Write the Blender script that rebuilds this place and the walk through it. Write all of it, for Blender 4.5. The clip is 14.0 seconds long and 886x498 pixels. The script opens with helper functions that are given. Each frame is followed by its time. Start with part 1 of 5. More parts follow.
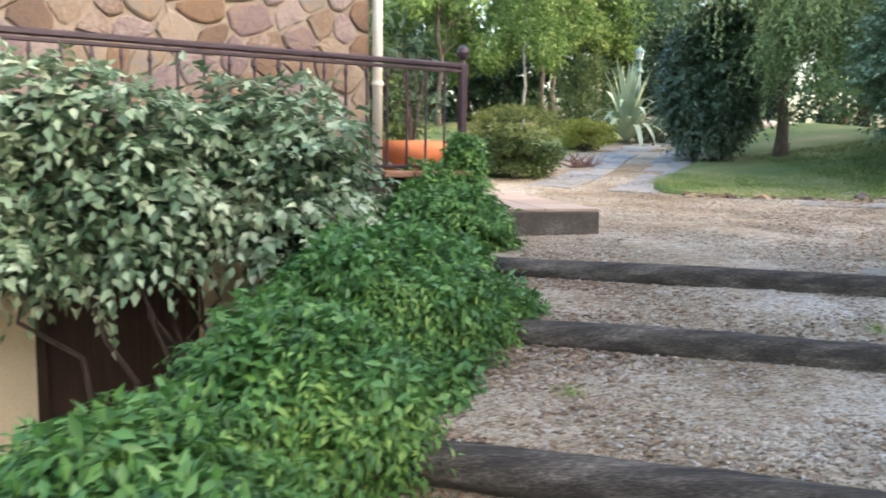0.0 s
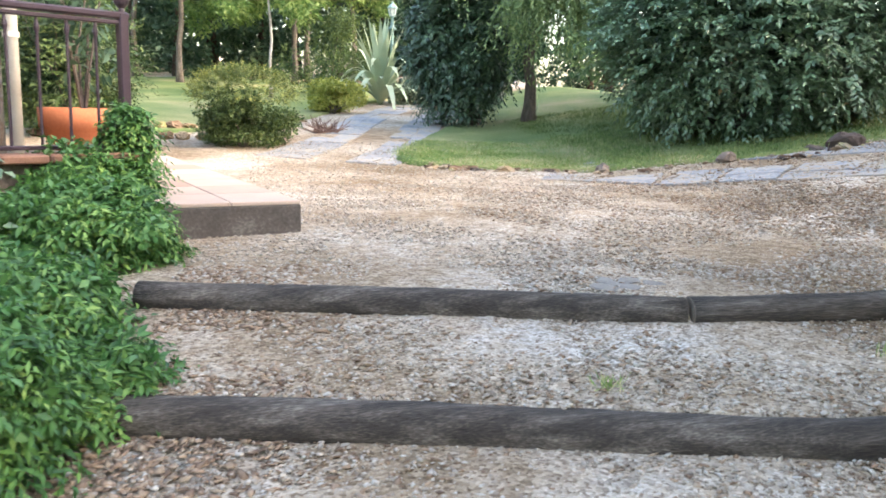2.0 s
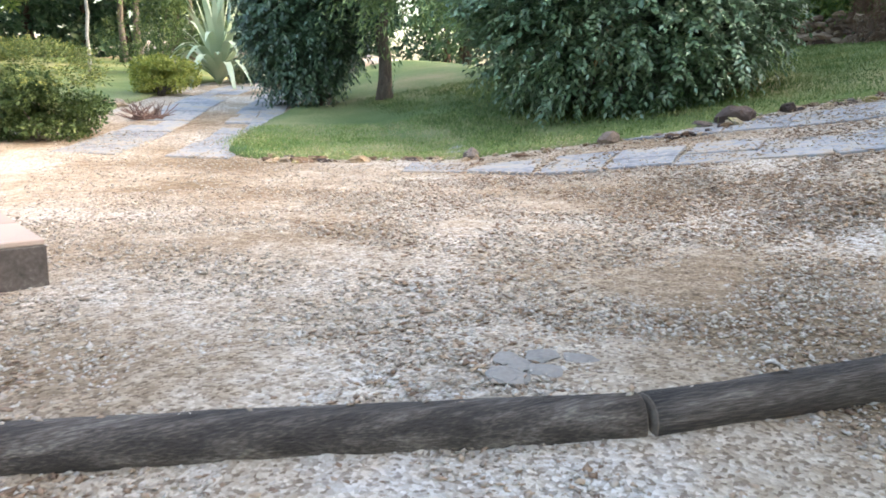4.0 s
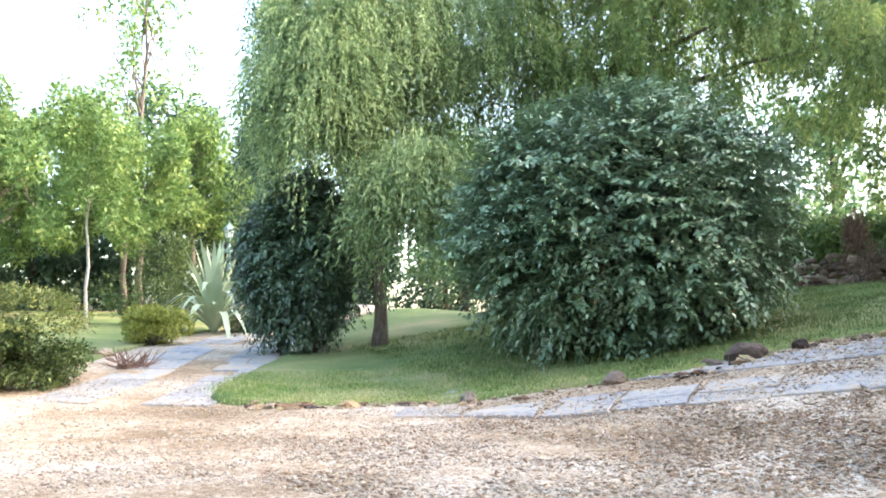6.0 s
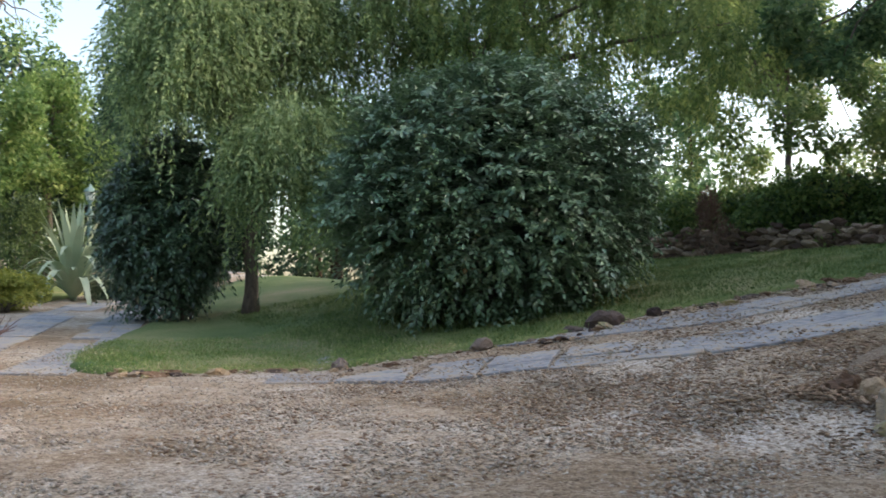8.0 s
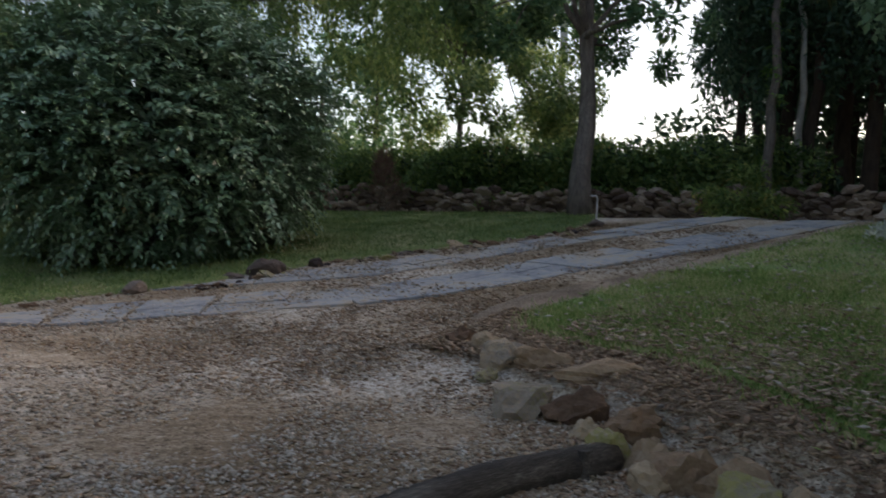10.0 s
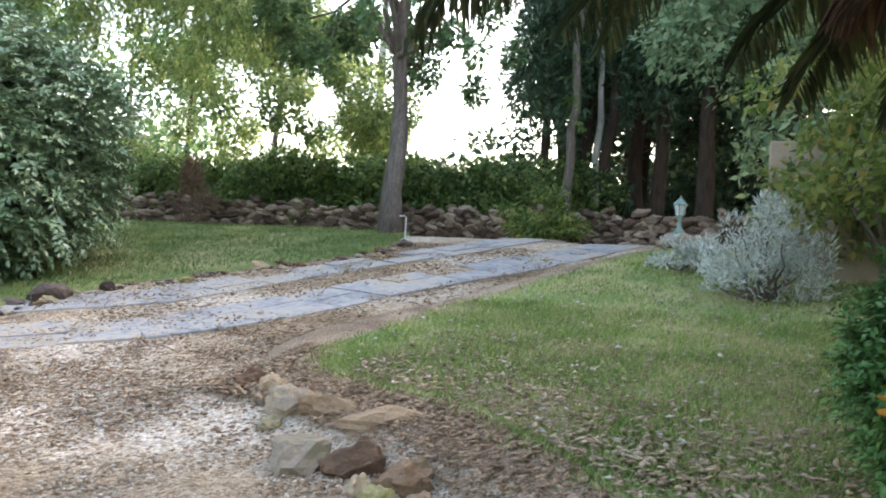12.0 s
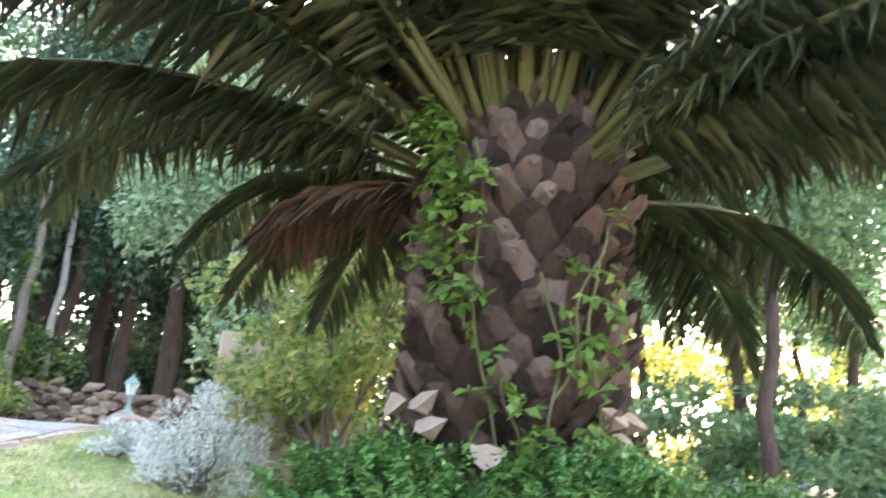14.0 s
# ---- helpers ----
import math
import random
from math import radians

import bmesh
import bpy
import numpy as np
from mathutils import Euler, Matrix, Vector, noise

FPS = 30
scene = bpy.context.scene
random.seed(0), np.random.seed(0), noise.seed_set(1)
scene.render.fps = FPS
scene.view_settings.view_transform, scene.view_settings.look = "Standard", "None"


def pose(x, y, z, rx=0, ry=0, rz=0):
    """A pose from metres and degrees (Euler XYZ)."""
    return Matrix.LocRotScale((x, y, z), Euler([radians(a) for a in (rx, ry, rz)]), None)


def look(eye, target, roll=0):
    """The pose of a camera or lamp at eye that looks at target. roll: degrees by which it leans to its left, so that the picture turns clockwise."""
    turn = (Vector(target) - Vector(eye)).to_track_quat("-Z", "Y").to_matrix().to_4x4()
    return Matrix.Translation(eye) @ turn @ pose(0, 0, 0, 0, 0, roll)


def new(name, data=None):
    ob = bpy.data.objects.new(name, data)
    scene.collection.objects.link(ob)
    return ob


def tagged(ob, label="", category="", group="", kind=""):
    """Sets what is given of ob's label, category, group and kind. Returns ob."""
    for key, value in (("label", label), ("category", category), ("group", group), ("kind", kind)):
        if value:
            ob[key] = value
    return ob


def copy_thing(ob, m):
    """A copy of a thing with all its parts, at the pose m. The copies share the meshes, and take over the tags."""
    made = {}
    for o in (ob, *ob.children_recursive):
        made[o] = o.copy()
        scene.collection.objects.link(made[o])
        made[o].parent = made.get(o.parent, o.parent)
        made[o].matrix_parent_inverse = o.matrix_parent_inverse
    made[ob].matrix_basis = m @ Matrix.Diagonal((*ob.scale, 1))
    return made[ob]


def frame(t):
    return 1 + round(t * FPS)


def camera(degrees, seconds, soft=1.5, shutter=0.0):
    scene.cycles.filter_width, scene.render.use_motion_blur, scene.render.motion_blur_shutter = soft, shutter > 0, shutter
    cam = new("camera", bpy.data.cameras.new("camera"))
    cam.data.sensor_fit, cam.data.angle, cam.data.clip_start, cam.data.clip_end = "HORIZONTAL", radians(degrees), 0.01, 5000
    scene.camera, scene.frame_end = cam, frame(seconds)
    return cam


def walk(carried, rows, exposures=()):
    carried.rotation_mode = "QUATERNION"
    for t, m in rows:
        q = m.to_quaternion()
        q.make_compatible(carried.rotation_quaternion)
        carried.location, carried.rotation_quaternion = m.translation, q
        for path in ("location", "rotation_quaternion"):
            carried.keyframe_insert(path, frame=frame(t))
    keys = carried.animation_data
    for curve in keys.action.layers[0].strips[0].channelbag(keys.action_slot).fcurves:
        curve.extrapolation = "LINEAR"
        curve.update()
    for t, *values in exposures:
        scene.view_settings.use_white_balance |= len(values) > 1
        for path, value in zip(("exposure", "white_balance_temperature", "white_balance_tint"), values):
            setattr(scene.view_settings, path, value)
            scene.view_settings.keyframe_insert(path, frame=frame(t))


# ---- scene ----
cam = camera(55.5, 14.0, 1.7, 0.25)
PATH = [
    (0, (0.348, 0.583, 0.791), (0.253, 2.567, 0.552), 0.7),
    (0.5, (0.562, 0.957, 0.899), (0.689, 2.934, 0.619), 0.8),
    (1, (0.67, 1.344, 0.908), (0.971, 3.297, 0.602), 1.1),
    (1.5, (0.84, 1.663, 0.93), (1.257, 3.59, 0.594), -0.4),
    (2, (1.046, 1.997, 0.957), (1.481, 3.921, 0.625), 1.4),
    (2.5, (1.217, 2.4, 0.941), (1.809, 4.278, 0.588), 0.3),
    (2.7, (1.282, 2.615, 1.012), (1.891, 4.476, 0.605), 0.3),
    (4.8, (1.863, 4.123, 0.991), (2.656, 5.932, 0.676), -0.1),
    (5, (1.922, 4.202, 0.864), (2.661, 6.044, 0.611), -0.4),
    (5.5, (1.97, 4.248, 0.875), (2.69, 6.114, 0.869), -1.1),
    (6, (1.913, 4.198, 0.874), (2.662, 6.042, 1.079), -0.6),
    (6.5, (1.894, 4.181, 0.876), (2.675, 6.005, 1.129), -0.7),
    (7, (1.866, 4.158, 0.875), (2.725, 5.948, 1.116), -0.6),
    (7.2, (1.846, 4.14, 0.875), (2.721, 5.928, 1.071), -0.5),
    (9.3, (1.976, 3.955, 0.834), (3.347, 5.407, 0.94), 1.3),
    (9.5, (1.926, 3.894, 0.865), (3.352, 5.292, 0.97), 1.7),
    (10, (2.017, 3.838, 0.893), (3.587, 5.077, 0.911), 2.8),
    (10.5, (2.036, 3.768, 0.99), (3.7, 4.876, 0.947), 3.0),
    (11, (2.072, 3.709, 1.069), (3.799, 4.717, 1.048), 3.0),
    (11.5, (2.08, 3.664, 1.127), (3.838, 4.617, 1.11), 3.3),
    (12, (2.09, 3.621, 1.205), (3.882, 4.508, 1.248), 3.4),
    (12.5, (2.111, 3.572, 1.289), (3.963, 4.313, 1.443), 4.1),
    (13, (2.165, 3.512, 1.325), (4.088, 3.996, 1.582), 4.3),
    (13.4, (2.2, 3.424, 1.353), (4.165, 3.583, 1.69), 5.1),
    (13.5, (2.206, 3.403, 1.359), (4.171, 3.485, 1.726), 4.8),
    (14, (2.222, 3.303, 1.415), (4.137, 3.064, 1.94), 4.9),
]

EXPOSURES = [(t, s + 2.5, k, g) for t, s, k, g in ((0.0, 0.05, 6800, 11), (0.5, 0.25, 6850, 12), (2.5, 0.53, 6900, 12), (5.2, 0.42, 6900, 12), (6.0, 0.75, 6750, 12), (6.6, 0.3, 6800, 12), (7.2, 0.25, 6800, 12), (9.3, -2.25, 6900, 14), (9.6, -1.95, 6900, 14), (10.0, -1.42, 7000, 15), (10.6, -0.2, 7200, 16), (11.2, 0.32, 7250, 16), (12.5, 0.88, 7300, 13), (13.3, 1.55, 7300, 17), (14.0, 2.1, 7100, 22))]
walk(cam, [(t, look(eye, target, roll)) for t, eye, target, roll in PATH], EXPOSURES)

# ---- world, sun ----
SUN_UP, SUN_TURN = 32.0, 115.0
world = bpy.data.worlds.new("sky")
scene.world = world
world.use_nodes = True
wt = world.node_tree
sky = wt.nodes.new("ShaderNodeTexSky")
sky.sky_type, sky.sun_disc = "NISHITA", False
sky.sun_elevation, sky.sun_rotation = radians(SUN_UP), radians(SUN_TURN)
sky.dust_density, sky.air_density, sky.ozone_density = 3.5, 1.2, 1.0
wt.links.new(sky.outputs[0], wt.nodes["Background"].inputs[0])
wt.nodes["Background"].inputs[1].default_value = 0.14
sun_data = bpy.data.lights.new("sun", "SUN")
sun_data.energy, sun_data.angle, sun_data.color = 0.5, radians(30), (1.0, 0.96, 0.9)
sun_ob = new("sun", sun_data)
sun_ob.rotation_euler = (radians(90 - SUN_UP), 0, radians(180 - SUN_TURN))

# ---- materials ----
rng = np.random.default_rng(7)


def hexmix(nt, fac, stops):
    r = nt.nodes.new("ShaderNodeValToRGB")
    el = r.color_ramp.elements
    while len(el) < len(stops):
        el.new(0.5)
    for e, (p, c) in zip(el, stops):
        e.position, e.color = p, (*c, 1)
    nt.links.new(fac, r.inputs[0])
    return r.outputs[0]


def surface(name, stops, scale=6.0, fine=60.0, rough=0.85, bump=0.3, metal=0.0, by="", dist=0.02, stretch=(1, 1, 1), mixf=0.45, spec=0.3, wide=False):
    """Procedural surface: a colour ramp over coarse and fine noise, by object or island where asked."""
    m = bpy.data.materials.new(name)
    m.use_nodes = True
    nt = m.node_tree
    p = nt.nodes["Principled BSDF"]
    co = nt.nodes.new("ShaderNodeTexCoord")
    mp = nt.nodes.new("ShaderNodeMapping")
    mp.inputs["Scale"].default_value = stretch
    if wide:
        pos = nt.nodes.new("ShaderNodeNewGeometry")
        nt.links.new(pos.outputs["Position"], mp.inputs[0])
    else:
        nt.links.new(co.outputs["Object"], mp.inputs[0])
    n1, n2 = nt.nodes.new("ShaderNodeTexNoise"), nt.nodes.new("ShaderNodeTexNoise")
    for n, s in ((n1, scale), (n2, fine)):
        n.inputs["Scale"].default_value, n.inputs["Detail"].default_value = s, 5.0
        nt.links.new(mp.outputs[0], n.inputs["Vector"])
    mx = nt.nodes.new("ShaderNodeMix")
    mx.inputs[0].default_value = mixf
    nt.links.new(n1.outputs["Fac"], mx.inputs[2])
    nt.links.new(n2.outputs["Fac"], mx.inputs[3])
    fac = mx.outputs[0]
    if by:
        g = nt.nodes.new("ShaderNodeObjectInfo" if by == "object" else "ShaderNodeNewGeometry")
        m2 = nt.nodes.new("ShaderNodeMix")
        m2.inputs[0].default_value = 0.6
        nt.links.new(fac, m2.inputs[2])
        nt.links.new(g.outputs["Random" if by == "object" else "Random Per Island"], m2.inputs[3])
        fac = m2.outputs[0]
    nt.links.new(hexmix(nt, fac, stops), p.inputs["Base Color"])
    p.inputs["Roughness"].default_value, p.inputs["Metallic"].default_value = rough, metal
    p.inputs["Specular IOR Level"].default_value = spec
    if bump:
        b = nt.nodes.new("ShaderNodeBump")
        b.inputs["Strength"].default_value, b.inputs["Distance"].default_value = bump, dist
        nt.links.new(mx.outputs[0], b.inputs["Height"])
        nt.links.new(b.outputs[0], p.inputs["Normal"])
    return m


def leafy(name, stops, rough=0.5, through_light=0.35, spec=0.4):
    """Leaf surface: colour varies leaf by leaf, with some light coming through."""
    m = bpy.data.materials.new(name)
    m.use_nodes = True
    nt = m.node_tree
    p, out = nt.nodes["Principled BSDF"], nt.nodes["Material Output"]
    g = nt.nodes.new("ShaderNodeNewGeometry")
    co = nt.nodes.new("ShaderNodeTexCoord")
    n = nt.nodes.new("ShaderNodeTexNoise")
    n.inputs["Scale"].default_value = 1.3
    nt.links.new(co.outputs["Object"], n.inputs["Vector"])
    spreadn = nt.nodes.new("ShaderNodeMapRange")
    spreadn.inputs["From Min"].default_value, spreadn.inputs["From Max"].default_value = 0.3, 0.7
    nt.links.new(n.outputs["Fac"], spreadn.inputs["Value"])
    mx = nt.nodes.new("ShaderNodeMix")
    mx.inputs[0].default_value = 0.42
    nt.links.new(g.outputs["Random Per Island"], mx.inputs[2])
    nt.links.new(spreadn.outputs[0], mx.inputs[3])
    c = hexmix(nt, mx.outputs[0], stops)
    nt.links.new(c, p.inputs["Base Color"])
    p.inputs["Roughness"].default_value, p.inputs["Specular IOR Level"].default_value = rough, spec
    tr = nt.nodes.new("ShaderNodeBsdfTranslucent")
    nt.links.new(c, tr.inputs[0])
    ms = nt.nodes.new("ShaderNodeMixShader")
    ms.inputs[0].default_value = through_light
    nt.links.new(p.outputs[0], ms.inputs[1])
    nt.links.new(tr.outputs[0], ms.inputs[2])
    nt.links.new(ms.outputs[0], out.inputs[0])
    return m




def gravel_surface():
    """Trodden gravel: small stones over dusty, brown and grey patches."""
    m = surface("gravel", [(0.36, (0.2, 0.145, 0.09)), (0.46, (0.32, 0.255, 0.185)), (0.54, (0.43, 0.37, 0.3)), (0.64, (0.48, 0.455, 0.42))], 0.55, 9, 0.95, 0.0, mixf=0.3)
    nt = m.node_tree
    p = nt.nodes["Principled BSDF"]
    base = p.inputs["Base Color"].links[0].from_socket
    co = nt.nodes.new("ShaderNodeTexCoord")
    v = nt.nodes.new("ShaderNodeTexVoronoi")
    v.inputs["Scale"].default_value = 62
    nt.links.new(co.outputs["Object"], v.inputs["Vector"])
    sep = nt.nodes.new("ShaderNodeSeparateColor")
    nt.links.new(v.outputs["Color"], sep.inputs[0])
    tone = hexmix(nt, sep.outputs[0], [(0.0, (0.36, 0.29, 0.22)), (0.3, (0.82, 0.76, 0.68)), (0.7, (1.12, 1.08, 1.0)), (1.0, (1.42, 1.38, 1.3))])
    mul = nt.nodes.new("ShaderNodeMix")
    mul.data_type, mul.blend_type = "RGBA", "MULTIPLY"
    mul.inputs[0].default_value = 0.9
    nt.links.new(base, mul.inputs[6])
    nt.links.new(tone, mul.inputs[7])
    nt.links.new(mul.outputs[2], p.inputs["Base Color"])
    bp = nt.nodes.new("ShaderNodeBump")
    bp.inputs["Strength"].default_value, bp.inputs["Distance"].default_value = 0.7, 0.012
    bp.invert = True
    nt.links.new(v.outputs["Distance"], bp.inputs["Height"])
    nt.links.new(bp.outputs[0], p.inputs["Normal"])
    return m


M_GRAVEL = gravel_surface()
M_PEBBLE = surface("pebble", [(0.1, (0.2, 0.15, 0.11)), (0.35, (0.35, 0.285, 0.22)), (0.7, (0.48, 0.425, 0.35)), (0.95, (0.6, 0.56, 0.5))], 8, 60, 0.9, 0.2, by="island", mixf=0.4)
M_CHIP = surface("wood_chip", [(0.1, (0.12, 0.075, 0.05)), (0.5, (0.3, 0.2, 0.13)), (0.9, (0.45, 0.34, 0.23))], 8, 60, 0.9, 0.2, by="island")
M_DRYLEAF = surface("dry_leaf", [(0.1, (0.16, 0.105, 0.07)), (0.5, (0.34, 0.245, 0.165)), (0.9, (0.52, 0.42, 0.31))], 8, 60, 0.9, 0.2, by="island")
M_MULCH = surface("mulch", [(0.34, (0.09, 0.06, 0.04)), (0.46, (0.2, 0.14, 0.095)), (0.56, (0.33, 0.25, 0.17)), (0.68, (0.48, 0.4, 0.3))], 2.5, 70, 0.95, 0.8, dist=0.02, mixf=0.65)
M_SOIL = surface("soil", [(0.3, (0.06, 0.045, 0.03)), (0.6, (0.16, 0.11, 0.075)), (0.75, (0.28, 0.2, 0.14))], 3, 50, 0.95, 0.6)
M_TURF = surface("turf", [(0.32, (0.09, 0.15, 0.04)), (0.46, (0.17, 0.23, 0.07)), (0.56, (0.3, 0.29, 0.13)), (0.68, (0.42, 0.35, 0.21))], 0.8, 30, 0.95, 0.5, mixf=0.4)
M_LOG = surface("weathered_timber", [(0.32, (0.025, 0.021, 0.018)), (0.48, (0.065, 0.054, 0.044)), (0.58, (0.13, 0.11, 0.09)), (0.7, (0.28, 0.245, 0.2))], 3, 30, 0.85, 0.8, stretch=(0.5, 6, 6), dist=0.03)
M_LOGEND = surface("sawn_timber", [(0.3, (0.07, 0.055, 0.042)), (0.7, (0.2, 0.165, 0.13))], 9, 50, 0.9, 0.6)
M_SLATE = surface("slate", [(0.3, (0.13, 0.14, 0.155)), (0.42, (0.22, 0.228, 0.24)), (0.5, (0.3, 0.3, 0.295)), (0.56, (0.36, 0.32, 0.265)), (0.66, (0.32, 0.25, 0.175))], 1.3, 11, 0.88, 0.5, mixf=0.5, wide=True)
M_PALESTONE = surface("pale_stone", [(0.3, (0.19, 0.17, 0.145)), (0.7, (0.32, 0.29, 0.25))], 6, 50, 0.9, 0.4, wide=True)
M_ROCK = surface("rock", [(0.25, (0.11, 0.065, 0.04)), (0.4, (0.22, 0.14, 0.085)), (0.52, (0.34, 0.24, 0.15)), (0.6, (0.4, 0.3, 0.19)), (0.68, (0.26, 0.215, 0.17)), (0.77, (0.29, 0.26, 0.09)), (0.84, (0.36, 0.29, 0.21))], 7, 45, 0.92, 0.9, by="object", dist=0.03, wide=True)
M_DARKROCK = surface("dark_rock", [(0.3, (0.05, 0.035, 0.03)), (0.6, (0.12, 0.09, 0.075)), (0.85, (0.22, 0.18, 0.15))], 9, 45, 0.95, 0.8, by="object", dist=0.03, wide=True)
M_DRYWALL = surface("field_stone", [(0.25, (0.085, 0.055, 0.042)), (0.5, (0.19, 0.135, 0.1)), (0.75, (0.34, 0.26, 0.2))], 5, 40, 0.9, 0.6, by="object", dist=0.03, wide=True)
M_MASON = surface("masonry_stone", [(0.2, (0.1, 0.07, 0.055)), (0.32, (0.17, 0.105, 0.065)), (0.42, (0.235, 0.19, 0.15)), (0.52, (0.145, 0.095, 0.065)), (0.6, (0.235, 0.19, 0.17)), (0.68, (0.14, 0.1, 0.105)), (0.76, (0.215, 0.155, 0.1)), (0.86, (0.15, 0.155, 0.17))], 3, 30, 0.88, 0.5, by="object", dist=0.02, wide=True)
M_MORTAR = surface("mortar", [(0.3, (0.17, 0.135, 0.105)), (0.7, (0.29, 0.24, 0.19))], 6, 60, 0.95, 0.5)
M_PLASTER = surface("cream_plaster", [(0.3, (0.52, 0.42, 0.28)), (0.7, (0.66, 0.55, 0.39))], 2, 40, 0.9, 0.15)
M_PALEWALL = surface("pale_plaster", [(0.3, (0.29, 0.23, 0.17)), (0.7, (0.42, 0.34, 0.26))], 2, 40, 0.9, 0.2)
M_BROWNWOOD = surface("dark_wood", [(0.3, (0.025, 0.014, 0.01)), (0.7, (0.07, 0.038, 0.025))], 4, 40, 0.5, 0.2, stretch=(8, 8, 0.6))
M_TERRA = surface("terracotta", [(0.3, (0.42, 0.13, 0.06)), (0.7, (0.58, 0.21, 0.1))], 5, 60, 0.8, 0.15)
M_WORNTILE = surface("worn_tile", [(0.3, (0.17, 0.085, 0.055)), (0.7, (0.3, 0.16, 0.11))], 5, 60, 0.85, 0.2)
M_TILE = surface("terrace_tile", [(0.3, (0.36, 0.25, 0.185)), (0.7, (0.5, 0.38, 0.3))], 3, 40, 0.8, 0.15, by="object")
M_CONC = surface("concrete", [(0.3, (0.055, 0.045, 0.038)), (0.55, (0.12, 0.1, 0.085)), (0.72, (0.24, 0.21, 0.18))], 4, 50, 0.9, 0.3)
M_RAIL = surface("painted_iron", [(0.3, (0.025, 0.014, 0.022)), (0.7, (0.058, 0.036, 0.048))], 6, 60, 0.45, 0.1, spec=0.45)
M_PIPE = surface("cream_pipe", [(0.3, (0.62, 0.55, 0.46)), (0.7, (0.76, 0.7, 0.62))], 3, 50, 0.5, 0.05)
M_BARK = surface("bark", [(0.3, (0.06, 0.048, 0.04)), (0.5, (0.14, 0.115, 0.1)), (0.7, (0.24, 0.2, 0.17))], 5, 30, 0.95, 0.8, stretch=(3, 3, 0.6), dist=0.04)
M_DARKBARK = surface("conifer_bark", [(0.3, (0.025, 0.018, 0.014)), (0.7, (0.09, 0.065, 0.05))], 5, 30, 0.95, 0.8, stretch=(3, 3, 0.6), dist=0.04)
M_PALEBARK = surface("pale_bark", [(0.3, (0.2, 0.185, 0.16)), (0.6, (0.4, 0.375, 0.34))], 6, 30, 0.9, 0.3)
M_LAMP = surface("verdigris_iron", [(0.3, (0.13, 0.22, 0.2)), (0.7, (0.25, 0.36, 0.33))], 8, 60, 0.6, 0.1)
M_POLE = surface("pole_concrete", [(0.3, (0.4, 0.39, 0.37)), (0.7, (0.55, 0.53, 0.5))], 4, 60, 0.9, 0.1)
M_PALMBASE = surface("palm_boot", [(0.2, (0.014, 0.009, 0.006)), (0.42, (0.04, 0.025, 0.018)), (0.62, (0.088, 0.06, 0.046)), (0.85, (0.17, 0.13, 0.105))], 9, 50, 0.95, 1.0, by="object", stretch=(4, 4, 1), dist=0.04)
M_PALMCUT = surface("cut_palm", [(0.3, (0.2, 0.15, 0.11)), (0.7, (0.35, 0.29, 0.23))], 6, 60, 0.9, 0.2)
# Brown fibre, taken near black to paint shade in gaps between leaf bases.
M_PALMCORE = surface("palm_fibre_gap_shade", [(0.3, (0.012, 0.008, 0.006)), (0.7, (0.045, 0.028, 0.02))], 6, 60, 1.0, 0.8, stretch=(4, 4, 1))
M_DEAD = surface("dead_frond", [(0.3, (0.05, 0.03, 0.019)), (0.7, (0.13, 0.08, 0.05))], 6, 60, 0.9, 0.3)
# Greener blades than M_GRASS, with shade under trees mixed into the colour.
M_GREENGRASS = leafy("shade_painted_grass", [(0.1, (0.07, 0.135, 0.035)), (0.5, (0.15, 0.225, 0.07)), (0.8, (0.27, 0.31, 0.12)), (0.97, (0.42, 0.37, 0.2))], 0.6, 0.35)
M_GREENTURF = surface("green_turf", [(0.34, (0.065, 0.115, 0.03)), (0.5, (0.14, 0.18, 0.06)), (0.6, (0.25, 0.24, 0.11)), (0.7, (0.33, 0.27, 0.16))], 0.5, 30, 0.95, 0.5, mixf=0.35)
M_GRASS = leafy("grass", [(0.1, (0.12, 0.22, 0.05)), (0.4, (0.24, 0.36, 0.1)), (0.62, (0.43, 0.46, 0.19)), (0.85, (0.64, 0.54, 0.33))], 0.6, 0.35)
M_IVY = leafy("ivy_leaf", [(0.1, (0.024, 0.075, 0.02)), (0.4, (0.06, 0.16, 0.038)), (0.65, (0.13, 0.28, 0.06)), (0.92, (0.32, 0.47, 0.12))], 0.4, 0.3)
M_VARIEG = leafy("variegated_leaf", [(0.1, (0.07, 0.13, 0.07)), (0.4, (0.16, 0.25, 0.14)), (0.65, (0.36, 0.45, 0.3)), (0.95, (0.62, 0.66, 0.5))], 0.45, 0.25)
# Shade deep inside shrubs and hedge, put into a dark leaf colour.
M_VARDARK = leafy("shade_painted_leaf", [(0.1, (0.02, 0.05, 0.025)), (0.9, (0.06, 0.12, 0.06))], 0.45, 0.2)
M_WILLOW = leafy("willow_leaf", [(0.1, (0.09, 0.15, 0.06)), (0.5, (0.2, 0.29, 0.12)), (0.9, (0.4, 0.49, 0.22))], 0.5, 0.4)
M_WILLOWY = leafy("yellow_willow_leaf", [(0.1, (0.08, 0.145, 0.05)), (0.5, (0.18, 0.275, 0.095)), (0.9, (0.36, 0.43, 0.16))], 0.5, 0.45)
M_CAMEL = leafy("camellia_leaf", [(0.08, (0.05, 0.1, 0.045)), (0.4, (0.11, 0.19, 0.095)), (0.8, (0.22, 0.32, 0.185)), (0.97, (0.36, 0.44, 0.3)), (1.0, (0.45, 0.22, 0.08))], 0.28, 0.15, 0.6)
